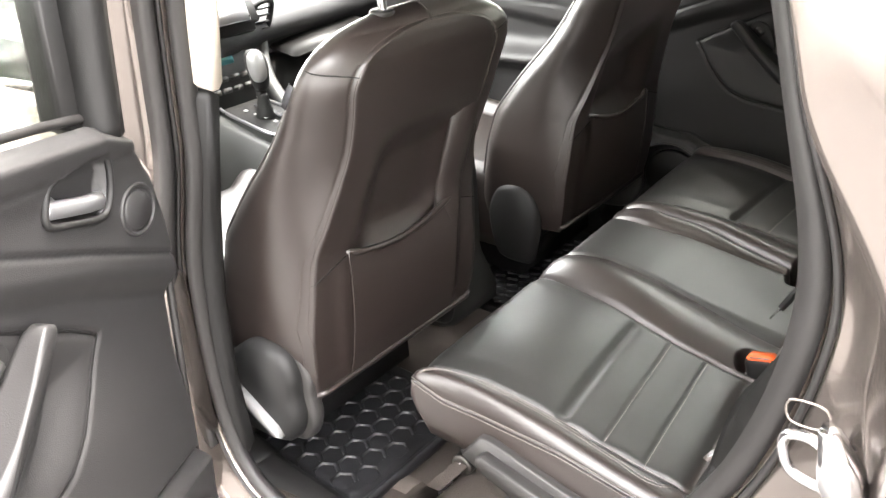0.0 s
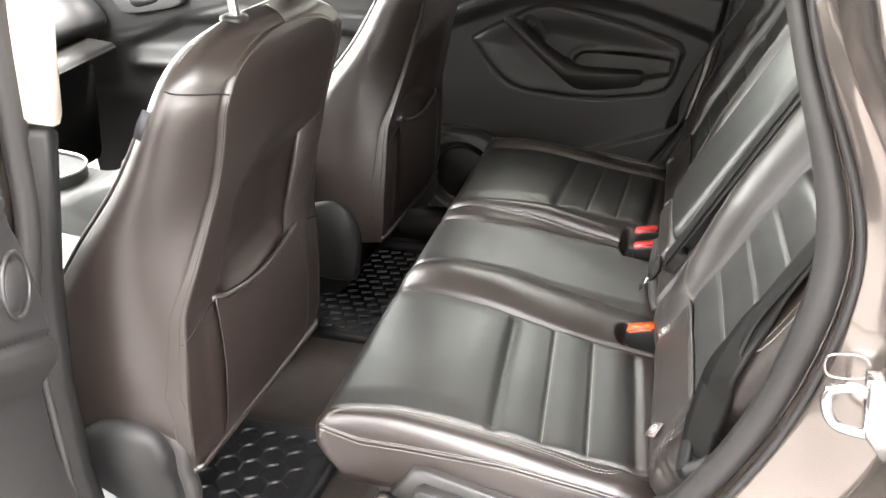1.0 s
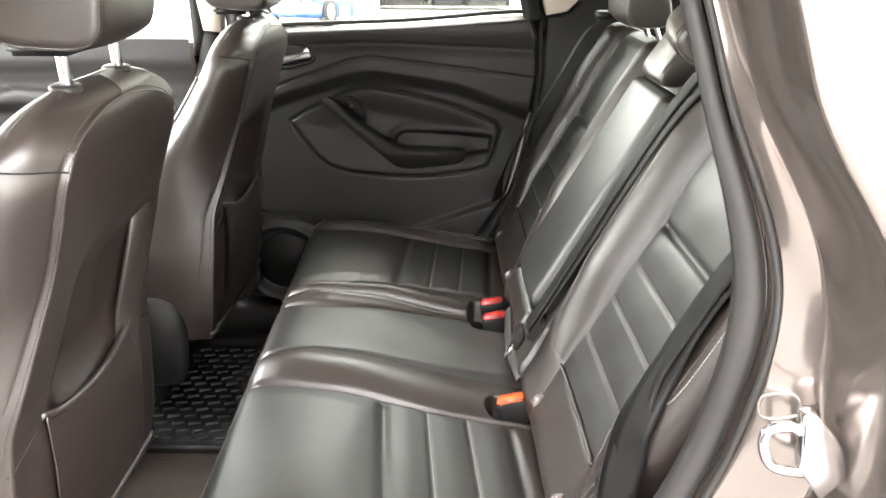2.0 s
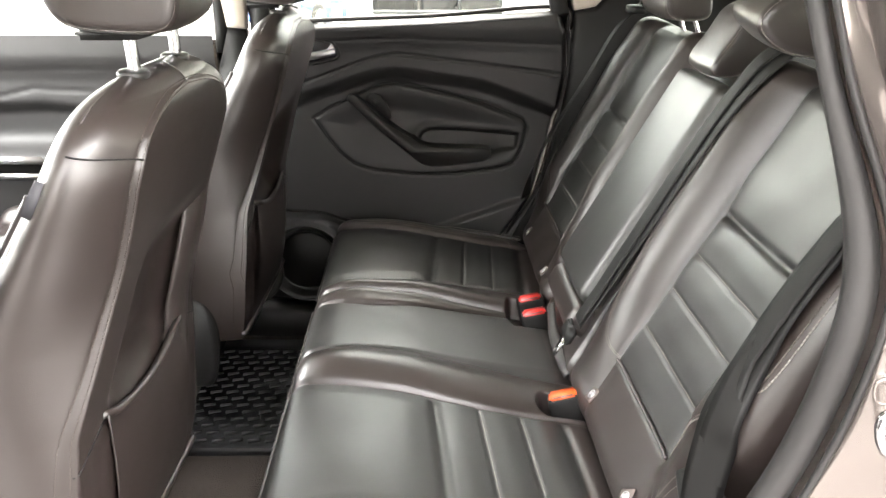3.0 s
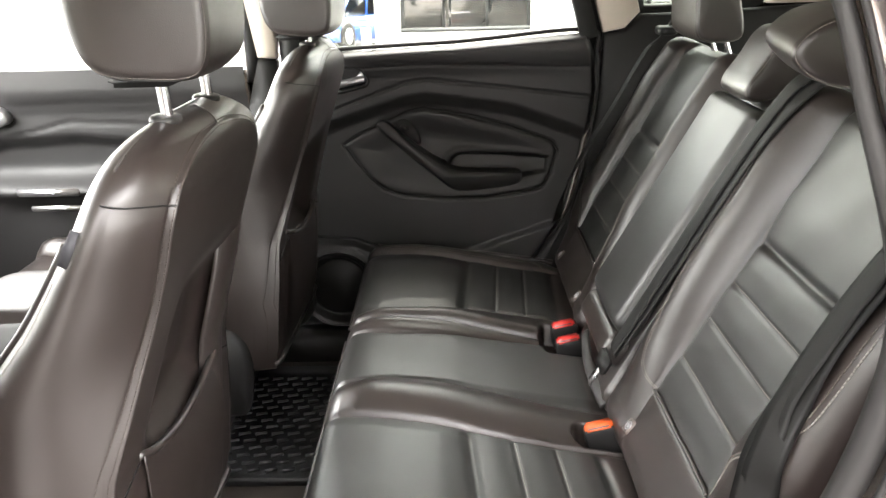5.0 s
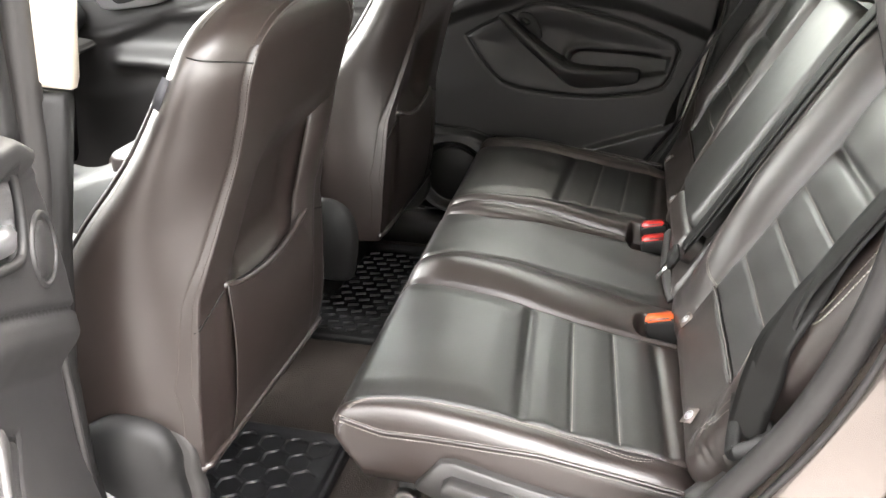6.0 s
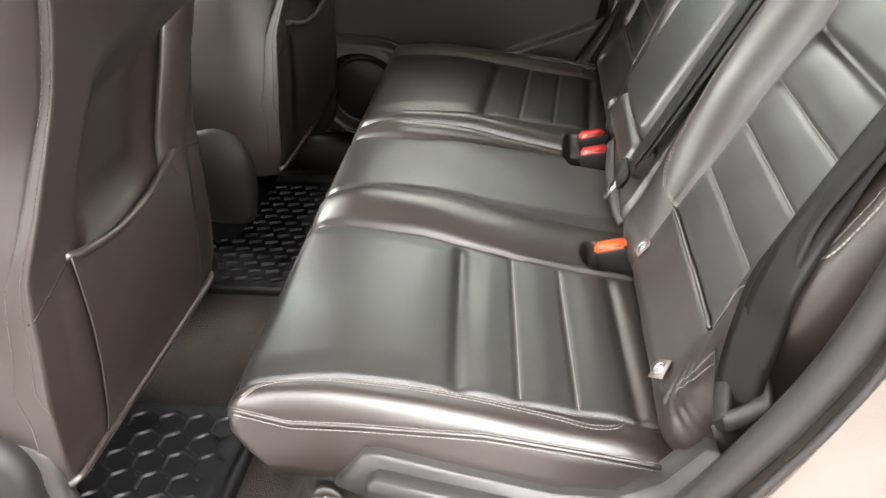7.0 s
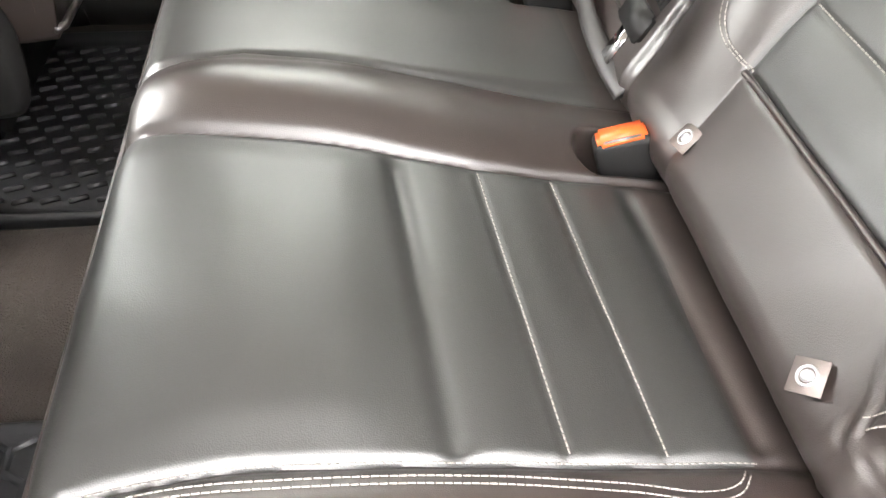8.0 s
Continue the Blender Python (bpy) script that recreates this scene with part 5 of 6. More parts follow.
    for side in (-1, 1):
        part("rail", make("rail", *box(-1.46, -1.0, cy + side * 0.20 - 0.02, cy + side * 0.20 + 0.02, 0.41, 0.44, 0.005), steel), t, "steel seat rail")
        o = [(-0.752, 0.660), (-0.750, 0.705), (-0.770, 0.745), (-0.81, 0.762), (-0.86, 0.757), (-0.92, 0.715), (-0.97, 0.65), (-0.96, 0.55), (-0.88, 0.525), (-0.79, 0.54), (-0.75, 0.60)]
        if side > 0:
            o = [(-0.800, 0.545), (-0.786, 0.60), (-0.782, 0.66), (-0.790, 0.715), (-0.815, 0.752), (-0.86, 0.764), (-0.92, 0.74), (-0.95, 0.66), (-0.93, 0.56), (-0.90, 0.530), (-0.83, 0.528)]
        y_in, y_out = cy + s * side * 0.235, cy + s * side * (0.292 if side < 0 else 0.275)
        cov = part("recliner_cover", make("recliner_cover", *slab(spline(o, 44, True), y_in, y_out, 0.016), recliner_plastic), t, "rounded dark grey plastic recliner cover")
        if side > 0:
            continue
        o2 = [(c[0] + 0.018, c[1] - 0.006) for c in o]
        part("cover_lip", make("cover_lip", *slab(spline(o2, 44, True), y_in - s * side * 0.01, y_in + s * side * 0.022, 0.008), plastic_grey), cov)
    # headrest
    drop, fore = (0.0, 0.0) if s > 0 else (0.030, 0.010)
    outline = [(-0.577, 1.405), (-0.562, 1.44), (-0.560, 1.49), (-0.566, 1.55), (-0.585, 1.60), (-0.63, 1.622), (-0.68, 1.61), (-0.712, 1.56), (-0.722, 1.50), (-0.714, 1.445), (-0.694, 1.412), (-0.64, 1.403)]
    geo, rims = padded([(-0.557 + (x + 0.560) * 0.975 - fore, 1.62 + (z - 1.62) * 0.97 - drop) for x, z in outline], cy - 0.128, cy + (0.112 if s > 0 else 0.095), 0.016, 0.004, 72)
    if s > 0:                                                # turned a little on its posts
        turn = pose(-0.553, cy - 0.128, 0, 0, 0, 5.0) @ pose(0.557, 0.128 - cy, 0)
        geo = turned(geo, turn)
        rims = [[tuple(turn @ Vector(q)) for q in rim] for rim in rims]
    h = part("headrest", make("headrest", *geo, leather), t, "padded leather headrest with pale seams")
    sew("seam", rims, h, (0.5, 1, 0), "pale thread seam", thread, r=0.0006)
    part("underside_cap", make("underside_cap", *box(-0.688 - fore, -0.612 - fore, cy - 0.10, cy + 0.10, 1.399 - drop, 1.414 - drop, 0.006), plastic), h)
    for side in (-1, 1):
        py = cy + side * 0.078
        post = even([(-0.632, py, 1.42), (-0.629, py, 1.34)], 0.006)
        part("post", make("post", *tube(post, 0.0075, 12, (0, 1, 0)), chrome), h, "chrome post")
        part("post_guide", make("post_guide", *turned(blob((0, 0, 0), (0.036, 0.044, 0.013), 0.6, 0.85, 12, 24), pose(-0.632, py, 1.3585, 0, 4, 0)), plastic_grey), b, "oval plastic post guide")
    return t


front_seat(-0.442, 1, "dark leather front seat with a map pocket in its back")
front_seat(0.442, -1, "dark leather front seat with a map pocket in its back")


# ---------------------------------------------------------------- belts and buckles
def ribbon(path, normals, width=0.047, thick=0.0014):
    p = spline(path, 60)
    nn = spline(normals, 60)
    tang = np.gradient(p, axis=0)
    rows = []
    for q, t, n in zip(p, tang, nn):
        side = np.cross(t, n)
        side = side / np.linalg.norm(side)
        n = np.cross(side, t)
        n = n / np.linalg.norm(n)
        h = width / 2
        rows.append([q + side * a + n * b for a, b in ((-h, 0), (-h * 0.6, thick), (0, thick * 1.3), (h * 0.6, thick), (h, 0), (h * 0.6, -thick), (-h * 0.6, -thick))])
    return lattice(rows, around=True, cap=True)


OUT = tuple(BACK_OUT)


def lying(points, width, rise=0.0):
    """A belt on the backrest through points (y, v, w)."""
    return [on_back(y, v, w + rise) for y, v, w in points]


def strand(belt, points, normals, width=0.047, head=(), foot=()):
    path = list(head) + lying(points, width) + list(foot)
    part("webbing", make("webbing", *ribbon(path, normals, width), webbing), belt)


middle_belt = thing("seat_belt", "black woven middle seat belt across the backrest", "seat belt", group="rear seat belts")
strand(middle_belt, [(-0.178, 0.62, 0.052), (-0.162, 0.54, 0.064), (-0.157, 0.40, 0.066), (-0.156, 0.25, 0.064), (-0.150, 0.12, 0.060), (-0.148, 0.06, 0.060)], [OUT] * 7, 0.047, head=[(0.36, -0.195, 1.40)])
strand(middle_belt, [(-0.212, 0.61, 0.048), (-0.193, 0.53, 0.0605), (-0.183, 0.42, 0.0625), (-0.178, 0.26, 0.0605), (-0.160, 0.12, 0.056), (-0.150, 0.06, 0.056)], [OUT] * 7, 0.046, head=[(0.36, -0.21, 1.40)])
m = Matrix.Translation((-0.040, -0.160, 0.845)) @ BACK_OUT.to_track_quat('Z', 'Y').to_matrix().to_4x4()
tongue = part("tongue", make("tongue", *turned(box(-0.030, 0.030, -0.016, 0.016, -0.006, 0.006, 0.004), m), plastic), middle_belt, "black plastic tongue body")
part("blade", make("blade", *turned(box(-0.011, 0.011, -0.052, -0.012, -0.0015, 0.0015, 0.001), m), chrome), tongue, "steel blade")

near_belt = thing("seat_belt", "black woven outer seat belt hanging beside the backrest", "seat belt", group="rear seat belts")
SIDE = (-0.72, -0.45, 0.45)
LOW = (-0.62, -0.72, 0.25)
strand(near_belt, [(-0.676, 0.60, 0.022), (-0.637, 0.50, 0.047), (-0.631, 0.42, 0.052), (-0.633, 0.34, 0.052), (-0.638, 0.27, 0.050), (-0.658, 0.21, 0.046)],
       [(-0.7, -0.6, 0.3), SIDE, OUT, OUT, OUT, OUT, SIDE, LOW, LOW, LOW], 0.048,
       head=[(0.27, -0.735, 1.42)], foot=[(0.053, -0.668, 0.945), (0.046, -0.674, 0.905), (0.041, -0.684, 0.858)])
strand(near_belt, [(-0.683, 0.60, 0.020), (-0.647, 0.50, 0.0445), (-0.642, 0.42, 0.0485), (-0.644, 0.34, 0.0485), (-0.650, 0.27, 0.047), (-0.668, 0.21, 0.044)],
       [(-0.7, -0.6, 0.3), SIDE, OUT, OUT, OUT, SIDE, SIDE, LOW, LOW, LOW], 0.047,
       head=[(0.275, -0.742, 1.41)], foot=[(0.057, -0.672, 0.945), (0.049, -0.676, 0.905), (0.044, -0.681, 0.868)])
CORNER, LEFT, RIGHT, PRONG = (0.027, -0.708, 0.848), (0.036, -0.630, 0.884), (0.062, -0.700, 0.868), (0.066, -0.655, 0.890)
loop = spline([LEFT, tuple((np.array(LEFT) + np.array(CORNER)) / 2), tuple(np.array(CORNER) + 0.10 * (np.array(LEFT) - np.array(CORNER))), tuple(np.array(CORNER) + 0.14 * (np.array(RIGHT) - np.array(CORNER))), RIGHT, tuple(np.array(RIGHT) + 0.5 * (np.array(PRONG) - np.array(RIGHT)))], 40)
slot = part("tongue", make("tongue", *sweep(loop, [(-0.0095, -0.004), (-0.0095, 0.003), (-0.0070, 0.0055), (0.0070, 0.0055), (0.0095, 0.003), (0.0095, -0.004)], LOW), recliner_plastic), near_belt, "dark grey plastic belt tongue")
part("blade", make("blade", *turned(box(-0.012, 0.012, -0.0015, 0.0015, -0.03, 0.01, 0.001), pose(0.032, -0.706, 0.838, 0, -20, 0)), steel), slot, "steel blade")

far_belt = thing("seat_belt", "black woven outer seat belt beside the far backrest", "seat belt", group="rear seat belts")
part("webbing", make("webbing", *ribbon([(0.27, 0.70, 1.42), (0.20, 0.600, 1.345), (0.150, 0.575, 1.300), (0.075, 0.570, 1.165), (0.00, 0.585, 1.030), (-0.040, 0.60, 0.930), (-0.05, 0.62, 0.86)],
     [(-0.6, 0.3, 0.6), OUT, OUT, OUT, OUT, (-0.8, 0.3, 0.4), (-0.7, 0.6, 0.3)]), webbing), far_belt)
part("guide", make("guide", *blob((0.205, 0.600, 1.350), (0.05, 0.07, 0.022), 0.5, 0.6, 12, 20), plastic), far_belt, "plastic belt guide on the shoulder")


def buckle(x, y, z, rz, tip, label, colour=red_plastic):
    t = thing("belt_buckle", label, "belt buckle", group="belt buckles")
    m = pose(x, y, z, 0, tip, rz)
    part("body", make("body", *turned(blob((0, 0, -0.030), (0.062, 0.034, 0.062), 0.3, 0.35, 16, 28), m), plastic), t, "black plastic body")
    part("release_button", make("release_button", *turned(box(-0.026, 0.024, -0.015, 0.011, -0.006, 0.006, 0.004), m), colour), t, "bright release button")
    part("stalk", make("stalk", *turned(box(-0.018, 0.018, -0.012, 0.012, -0.095, -0.05, 0.006), m), webbing), t)
    part("slot", make("slot", *turned(box(-0.020, 0.018, -0.0145, -0.0115, -0.001, 0.004, 0.001), m), dark_metal), t)
    return t


buckle(-0.053, -0.219, 0.750, -4, -17, "black belt buckle with an orange-red button between the cushions", orange_plastic)
buckle(-0.070, 0.123, 0.752, 2, -12, "black belt buckle with a red button between the cushions")
buckle(-0.073, 0.199, 0.752, 2, -12, "black belt buckle with a red button between the cushions")

# loose strap lying at the foot of the middle backrest
strap = thing("buckle_strap", "grey plastic sleeve of the middle belt anchor", "belt strap")
part("sleeve", make("sleeve", *ribbon([(-0.045, 0.05, 0.80), (-0.048, -0.02, 0.775), (-0.040, -0.09, 0.755), (-0.030, -0.14, 0.745)], [(-0.8, 0, 0.5), (-0.7, 0, 0.6), (-0.6, 0, 0.7), (-0.6, 0, 0.7)], 0.026, 0.004), plastic_grey), strap)


# ---------------------------------------------------------------- console and dashboard
def console():
    t = thing("centre_console", "dark centre console with gear lever and cup holders", "console")
    body = [(-1.98, 0.42), (-1.98, 0.80), (-1.82, 0.865), (-1.62, 0.845), (-1.44, 0.825), (-1.34, 0.86), (-1.20, 0.90), (-0.98, 0.90), (-0.93, 0.86), (-0.92, 0.60), (-0.95, 0.42)]
    part("body", make("body", *slab(spline(body, 60, True), -0.105, 0.115, 0.02), console_plastic), t)
    part("armrest", make("armrest", *blob((-1.09, 0.005, 0.905), (0.34, 0.20, 0.07), 0.4, 0.35), leather), t, "padded leather armrest lid")
    sur = spline([(-1.80, -0.045, 0.882), (-1.845, 0.02, 0.886), (-1.83, 0.095, 0.885), (-1.66, 0.10, 0.872), (-1.50, 0.088, 0.860), (-1.455, 0.01, 0.855), (-1.50, -0.075, 0.860), (-1.66, -0.070, 0.872)], 48, True)
    part("shift_surround", make("shift_surround", *tube(sur, 0.0050, 8, (0, 0, 1), True), satin), t, "satin metal shift surround")
    wall = [[(x, y, z - 0.004) for x, y, z in sur], [(x, y, z - 0.05) for x, y, z in sur]]
    part("shift_wall", make("shift_wall", *lattice(wall, around=True), console_plastic), t)
    part("gate_slot", make("gate_slot", *sweep([(-1.74, 0.045, 0.882), (-1.66, 0.04, 0.876), (-1.58, 0.03, 0.870)], [(-0.010, -0.002), (-0.010, 0.002), (0.010, 0.002), (0.010, -0.002)]), tag_dark), t, "dark gear gate slot")
    for k in range(4):
        x = -1.73 + 0.045 * k
        part("gate_mark", make("gate_mark", *box(x, x + 0.012, -0.012, -0.004, 0.8785 - 0.0035 * k, 0.8805 - 0.0035 * k, 0.0), white_plastic, False), t, "pale gear position mark")
    v = [(p[0], p[1], p[2] + 0.002) for p in sur]
    part("shift_plate", make("shift_plate", [(x, y, z - 0.006) for x, y, z in v], [tuple(range(len(v)))], plastic), t, "dark gear gate plate")
    lev = part("gear_lever", make("gear_lever", *tube(spline([(-1.655, 0.01, 0.86), (-1.658, 0.01, 0.92), (-1.662, 0.01, 1.0)], 10), 0.016, 12, (0, 1, 0)), plastic), t, "gear lever with a satin knob")
    knob = []
    for k, (z, r, dx) in enumerate(((0.950, 0.017, 0.0), (0.962, 0.024, 0.001), (0.985, 0.029, 0.0), (1.010, 0.033, -0.003), (1.035, 0.034, -0.008), (1.055, 0.029, -0.013), (1.066, 0.018, -0.016), (1.070, 0.004, -0.017))):
        knob.append([(-1.656 + dx + 1.12 * r * math.cos(a), 0.01 + 0.88 * r * math.sin(a), z) for a in np.linspace(0, 2 * math.pi, 24, endpoint=False)])
    part("knob", make("knob", *lattice(knob, around=True, cap=True), plastic), lev, "black gear knob")
    part("knob_cap", make("knob_cap", *turned(blob((0, 0, 0), (0.050, 0.050, 0.092), 0.75, 0.8), pose(-1.646, -0.002, 1.024, 0, -12, 0)), knob_grey), lev, "satin metal cap of the knob")
    boot = []
    for k in range(9):
        r = 0.046 - 0.0034 * k + (0.0028 if k % 2 else -0.0012)
        boot.append([(-1.655 + r * 0.75 * math.cos(a), 0.01 + r * 0.6 * math.sin(a), 0.862 + 0.0100 * k) for a in np.linspace(0, 2 * math.pi, 24, endpoint=False)])
    part("boot", make("boot", *lattice(boot, around=True, cap=True), plastic), lev, "pleated black boot")
    for x in (-1.44, -1.36):
        cup = spline([(x + 0.036 * math.cos(a), 0.005 + 0.036 * math.sin(a), 0.795) for a in np.linspace(0, 6.28, 12, endpoint=False)], 30, True)
        part("cup_ring", make("cup_ring", *tube(cup, 0.004, 8, (0, 0, 1), True), satin), t, "bright cup holder ring")
    part("side_cheek", make("side_cheek", *slab([(-1.98, 0.80), (-1.60, 0.60), (-1.55, 0.60), (-1.93, 0.98)], 0.115, 0.14, 0.006), dash_top), t)
    return t


console()


def dashboard():
    t = thing("dashboard", "dark moulded dashboard with a centre stack and air vents", "dashboard")
    rows = []
    for y in np.linspace(-0.74, 0.74, 40):
        bulge = 0.06 * math.exp(-(y / 0.2) ** 2)
        sec = [(-2.36, 1.10), (-2.20, 1.17), (-2.02 + bulge, 1.17), (-1.90 + bulge, 1.13), (-1.86 + bulge, 1.07), (-1.90 + bulge, 1.02), (-1.96, 0.95), (-2.02, 0.85), (-2.10, 0.70)]
        rows.append([(x, y, z) for x, _, z in spline([(a, 0, b) for a, b in sec], 40)])
    part("moulding", make("moulding", *lattice(rows, flip=True), dash_top), t, "grained dark moulding")
    part("control_panel", make("control_panel", *turned(box(-0.03, 0.03, -0.13, 0.13, -0.13, 0.13, 0.015), pose(-1.86, 0, 0.97, 0, -18, 0)), plastic), t, "dark control panel")
    st = part("climate_display", make("climate_display", *turned(box(0.03, 0.035, -0.06, 0.06, 0.02, 0.06, 0.003), pose(-1.86, 0, 0.97, 0, -18, 0)), screen_green), t, "green-blue climate display")
    for i in range(5):
        part("button", make("button", *turned(box(0.028, 0.037, -0.10 + i * 0.042, -0.065 + i * 0.042, -0.03, -0.012, 0.003), pose(-1.86, 0, 0.97, 0, -18, 0)), plastic_grey), t)
        part("button", make("button", *turned(box(0.028, 0.037, -0.10 + i * 0.042, -0.065 + i * 0.042, -0.065, -0.047, 0.003), pose(-1.86, 0, 0.97, 0, -18, 0)), plastic_grey), t)
    hood = part("screen_hood", make("screen_hood", *turned(box(-0.03, 0.05, -0.15, 0.15, -0.06, 0.06, 0.025), pose(-1.83, 0, 1.14, 0, -25, 0)), plastic), t, "hooded upper screen")
    # the glare on the screen is put into its pale satin material
    part("screen", make("screen", *turned(box(0.048, 0.054, -0.10, 0.10, -0.035, 0.04, 0.003), pose(-1.83, 0, 1.14, 0, -25, 0)), satin), hood, "pale glare-covered screen")
    for y in (-0.19, 0.19):
        o = spline([(-1.82, y - 0.035, 1.15), (-1.80, y, 1.17), (-1.82, y + 0.035, 1.15), (-1.86, y + 0.03, 1.06), (-1.87, y, 1.05), (-1.86, y - 0.03, 1.06)], 30, True)
        vent = part("vent", make("vent", *tube(o, 0.010, 8, (1, 0, 0), True), dash_top), t, "air vent with dark slats")
        for k in range(4):
            z = 1.075 + 0.022 * k
            part("slat", make("slat", *box(-1.858 + 0.008 * k, -1.835 + 0.008 * k, y - 0.026, y + 0.026, z, z + 0.005, 0.001), plastic), vent)
    part("glovebox", make("glovebox", *slab([(-2.0, 0.62), (-1.93, 0.62), (-1.88, 0.95), (-1.93, 0.97)], 0.17, 0.66, 0.02), plastic), t, "dark closed glovebox")
    part("trim_strip", make("trim_strip", *sweep([(-1.90, 0.235, 1.030), (-1.91, 0.42, 1.045), (-1.93, 0.64, 1.060)], [(-0.012, -0.026), (-0.014, 0.020), (-0.006, 0.028), (0.012, 0.026), (0.014, -0.022)]), console_plastic), t, "pale grey dashboard trim strip")
    part("passenger_shelf", make("passenger_shelf", *turned(box(-0.07, 0.07, -0.20, 0.20, -0.012, 0.012, 0.010), pose(-1.845, 0.46, 1.000, 4, 8, 0)), plastic), t, "grey shelf edge")
    cheek = spline([(-1.905, 0.235, 1.045), (-1.875, 0.205, 0.985), (-1.80, 0.160, 0.925), (-1.70, 0.130, 0.868), (-1.62, 0.122, 0.83)], 24)
    part("stack_cheek", make("stack_cheek", *sweep(cheek, [(-0.020, -0.020), (-0.020, 0.008), (-0.010, 0.016), (0.010, 0.016), (0.020, 0.008), (0.020, -0.020)]), console_plastic), t, "pale grey cheek beside the centre stack")
    wheel = thing("steering_wheel", "dark leather steering wheel", "steering wheel")
    c = Vector((-1.72, -0.44, 1.02))
    mm = Matrix.Translation(c) @ Euler((0, radians(-65), 0)).to_matrix().to_4x4()
    part("rim", make("rim", *tube([tuple(mm @ Vector((0.18 * math.cos(a), 0.18 * math.sin(a), 0))) for a in np.linspace(0, 2 * math.pi, 48, endpoint=False)], 0.015, 10, (1, 0, 0), True), leather), wheel)
    part("hub", make("hub", *turned(blob((0, 0, 0), (0.14, 0.16, 0.05), 0.6, 0.7), mm), plastic), wheel)
    for a in (0, 2.1, 4.2):
        part("spoke", make("spoke", *tube([tuple(mm @ Vector((0.05 * math.cos(a), 0.05 * math.sin(a), 0))), tuple(mm @ Vector((0.11 * math.cos(a), 0.11 * math.sin(a), 0))), tuple(mm @ Vector((0.175 * math.cos(a), 0.175 * math.sin(a), 0)))], 0.013, 8, (1, 0, 0)), satin), wheel)
    part("column", make("column", *tube([c, (-1.85, -0.44, 0.95), (-2.05, -0.44, 0.86)], 0.04, 12), plastic), wheel)


dashboard()


# ---------------------------------------------------------------- floor mats and sill trims
def hex_ring(r, wide, high):
    rows = []
    for rad, z in ((r, high), (r - wide * 0.45, high), (r - wide * 0.62, high * 0.8), (r - wide, 0.0)):
        rows.append([(rad * math.cos(math.pi / 3 * k + math.pi / 6), rad * math.sin(math.pi / 3 * k + math.pi / 6), z) for k in range(6)])
    return lattice(rows, around=True, flip=False)


def floor_mat(x0, x1, y0, y1, z, label, ribs):
    t = thing("floor_mat", label, "floor mat", at=((x0 + x1) / 2, (y0 + y1) / 2, z), group="rear floor mats")
    cx, cy = (x0 + x1) / 2, (y0 + y1) / 2
    hx, hy = (x1 - x0) / 2, (y1 - y0) / 2
    P = pillow(-hx, hx, -hy, hy, 0.010, lambda x, y: 0.006 + 0.012 * smooth_step(np.maximum(np.abs(x) - hx, np.abs(y) - hy), -0.026, -0.008) - 0.004 * smooth_step(np.maximum(np.abs(x) - hx, np.abs(y) - hy), -0.040, -0.030) * smooth_step(-np.maximum(np.abs(x) - hx, np.abs(y) - hy), 0.020, 0.030), -0.004, nx=40, ny=50)
    part("tray", make("tray", *lattice(P, cap=True), rubber), t, "moulded black rubber tray with a raised rim")
    if ribs:
        me = make("tread_block", *joined([turned(box(-0.0145, 0.0145, -0.0044, 0.0044, 0.004, 0.0120, 0.0015), pose(0, 0, 0, 0, 0, 20))]), rubber)
        pitch_x, pitch_y = 0.041, 0.031
    else:
        me = make("hex_cell", *hex_ring(0.0306, 0.0062, 0.0050), rubber)
        me.transform(Matrix.Translation((0, 0, 0.0058)))
        pitch_x, pitch_y = 0.0528, 0.0458
    j = 0
    y = -hy + 0.050
    while y < hy - 0.038:
        x = -hx + 0.052 + (pitch_x / 2 if j % 2 else 0)
        while x < hx - 0.040:
            ob = part("tread_block" if ribs else "hex_cell", me, t)
            ob.location = (x, y, 0)
            x += pitch_x
        y += pitch_y
        j += 1
    return t


floor_mat(-1.04, -0.635, -0.705, -0.285, 0.412, "black rubber floor mat moulded with hexagons behind the front seat", False)
floor_mat(-1.00, -0.585, 0.055, 0.60, 0.425, "black rubber floor mat with raised tread bars behind the front seat", True)

for sign, nm in ((-1, "sill_trim_left"), (1, "sill_trim_right")):
    st = thing(nm, "dark plastic sill trim along the door opening", "sill trim", kind="structure")
    v, f = sweep(spline([(-1.9, sign * 0.74, 0.485), (-1.0, sign * 0.740, 0.465), (-0.85, sign * 0.745, 0.445 + 0.025 * (sign > 0)), (-0.6, sign * 0.750, 0.440 + 0.03 * (sign > 0)), (-0.42, sign * 0.75, 0.46), (-0.25, sign * 0.745, 0.56)], 50), [(-0.05, -0.10), (-0.05, 0.0), (-0.03, 0.018), (0.03, 0.018), (0.05, 0.0), (0.05, -0.10)])
    part("moulding", make("moulding", v, f, plastic), st)
rail = thing("rail_cover", "pale grey seat rail end cover under the front seat", "seat rail")
part("cover", make("cover", *slab([(-0.955, 0.650), (-0.945, 0.625), (-0.80, 0.562), (-0.785, 0.566), (-0.80, 0.585), (-0.92, 0.652)], -0.748, -0.730, 0.003), tag_grey), rail)


# ---------------------------------------------------------------- outside
OUTSIDE = pose(0, 0, 0, -2.0, 0, 0)


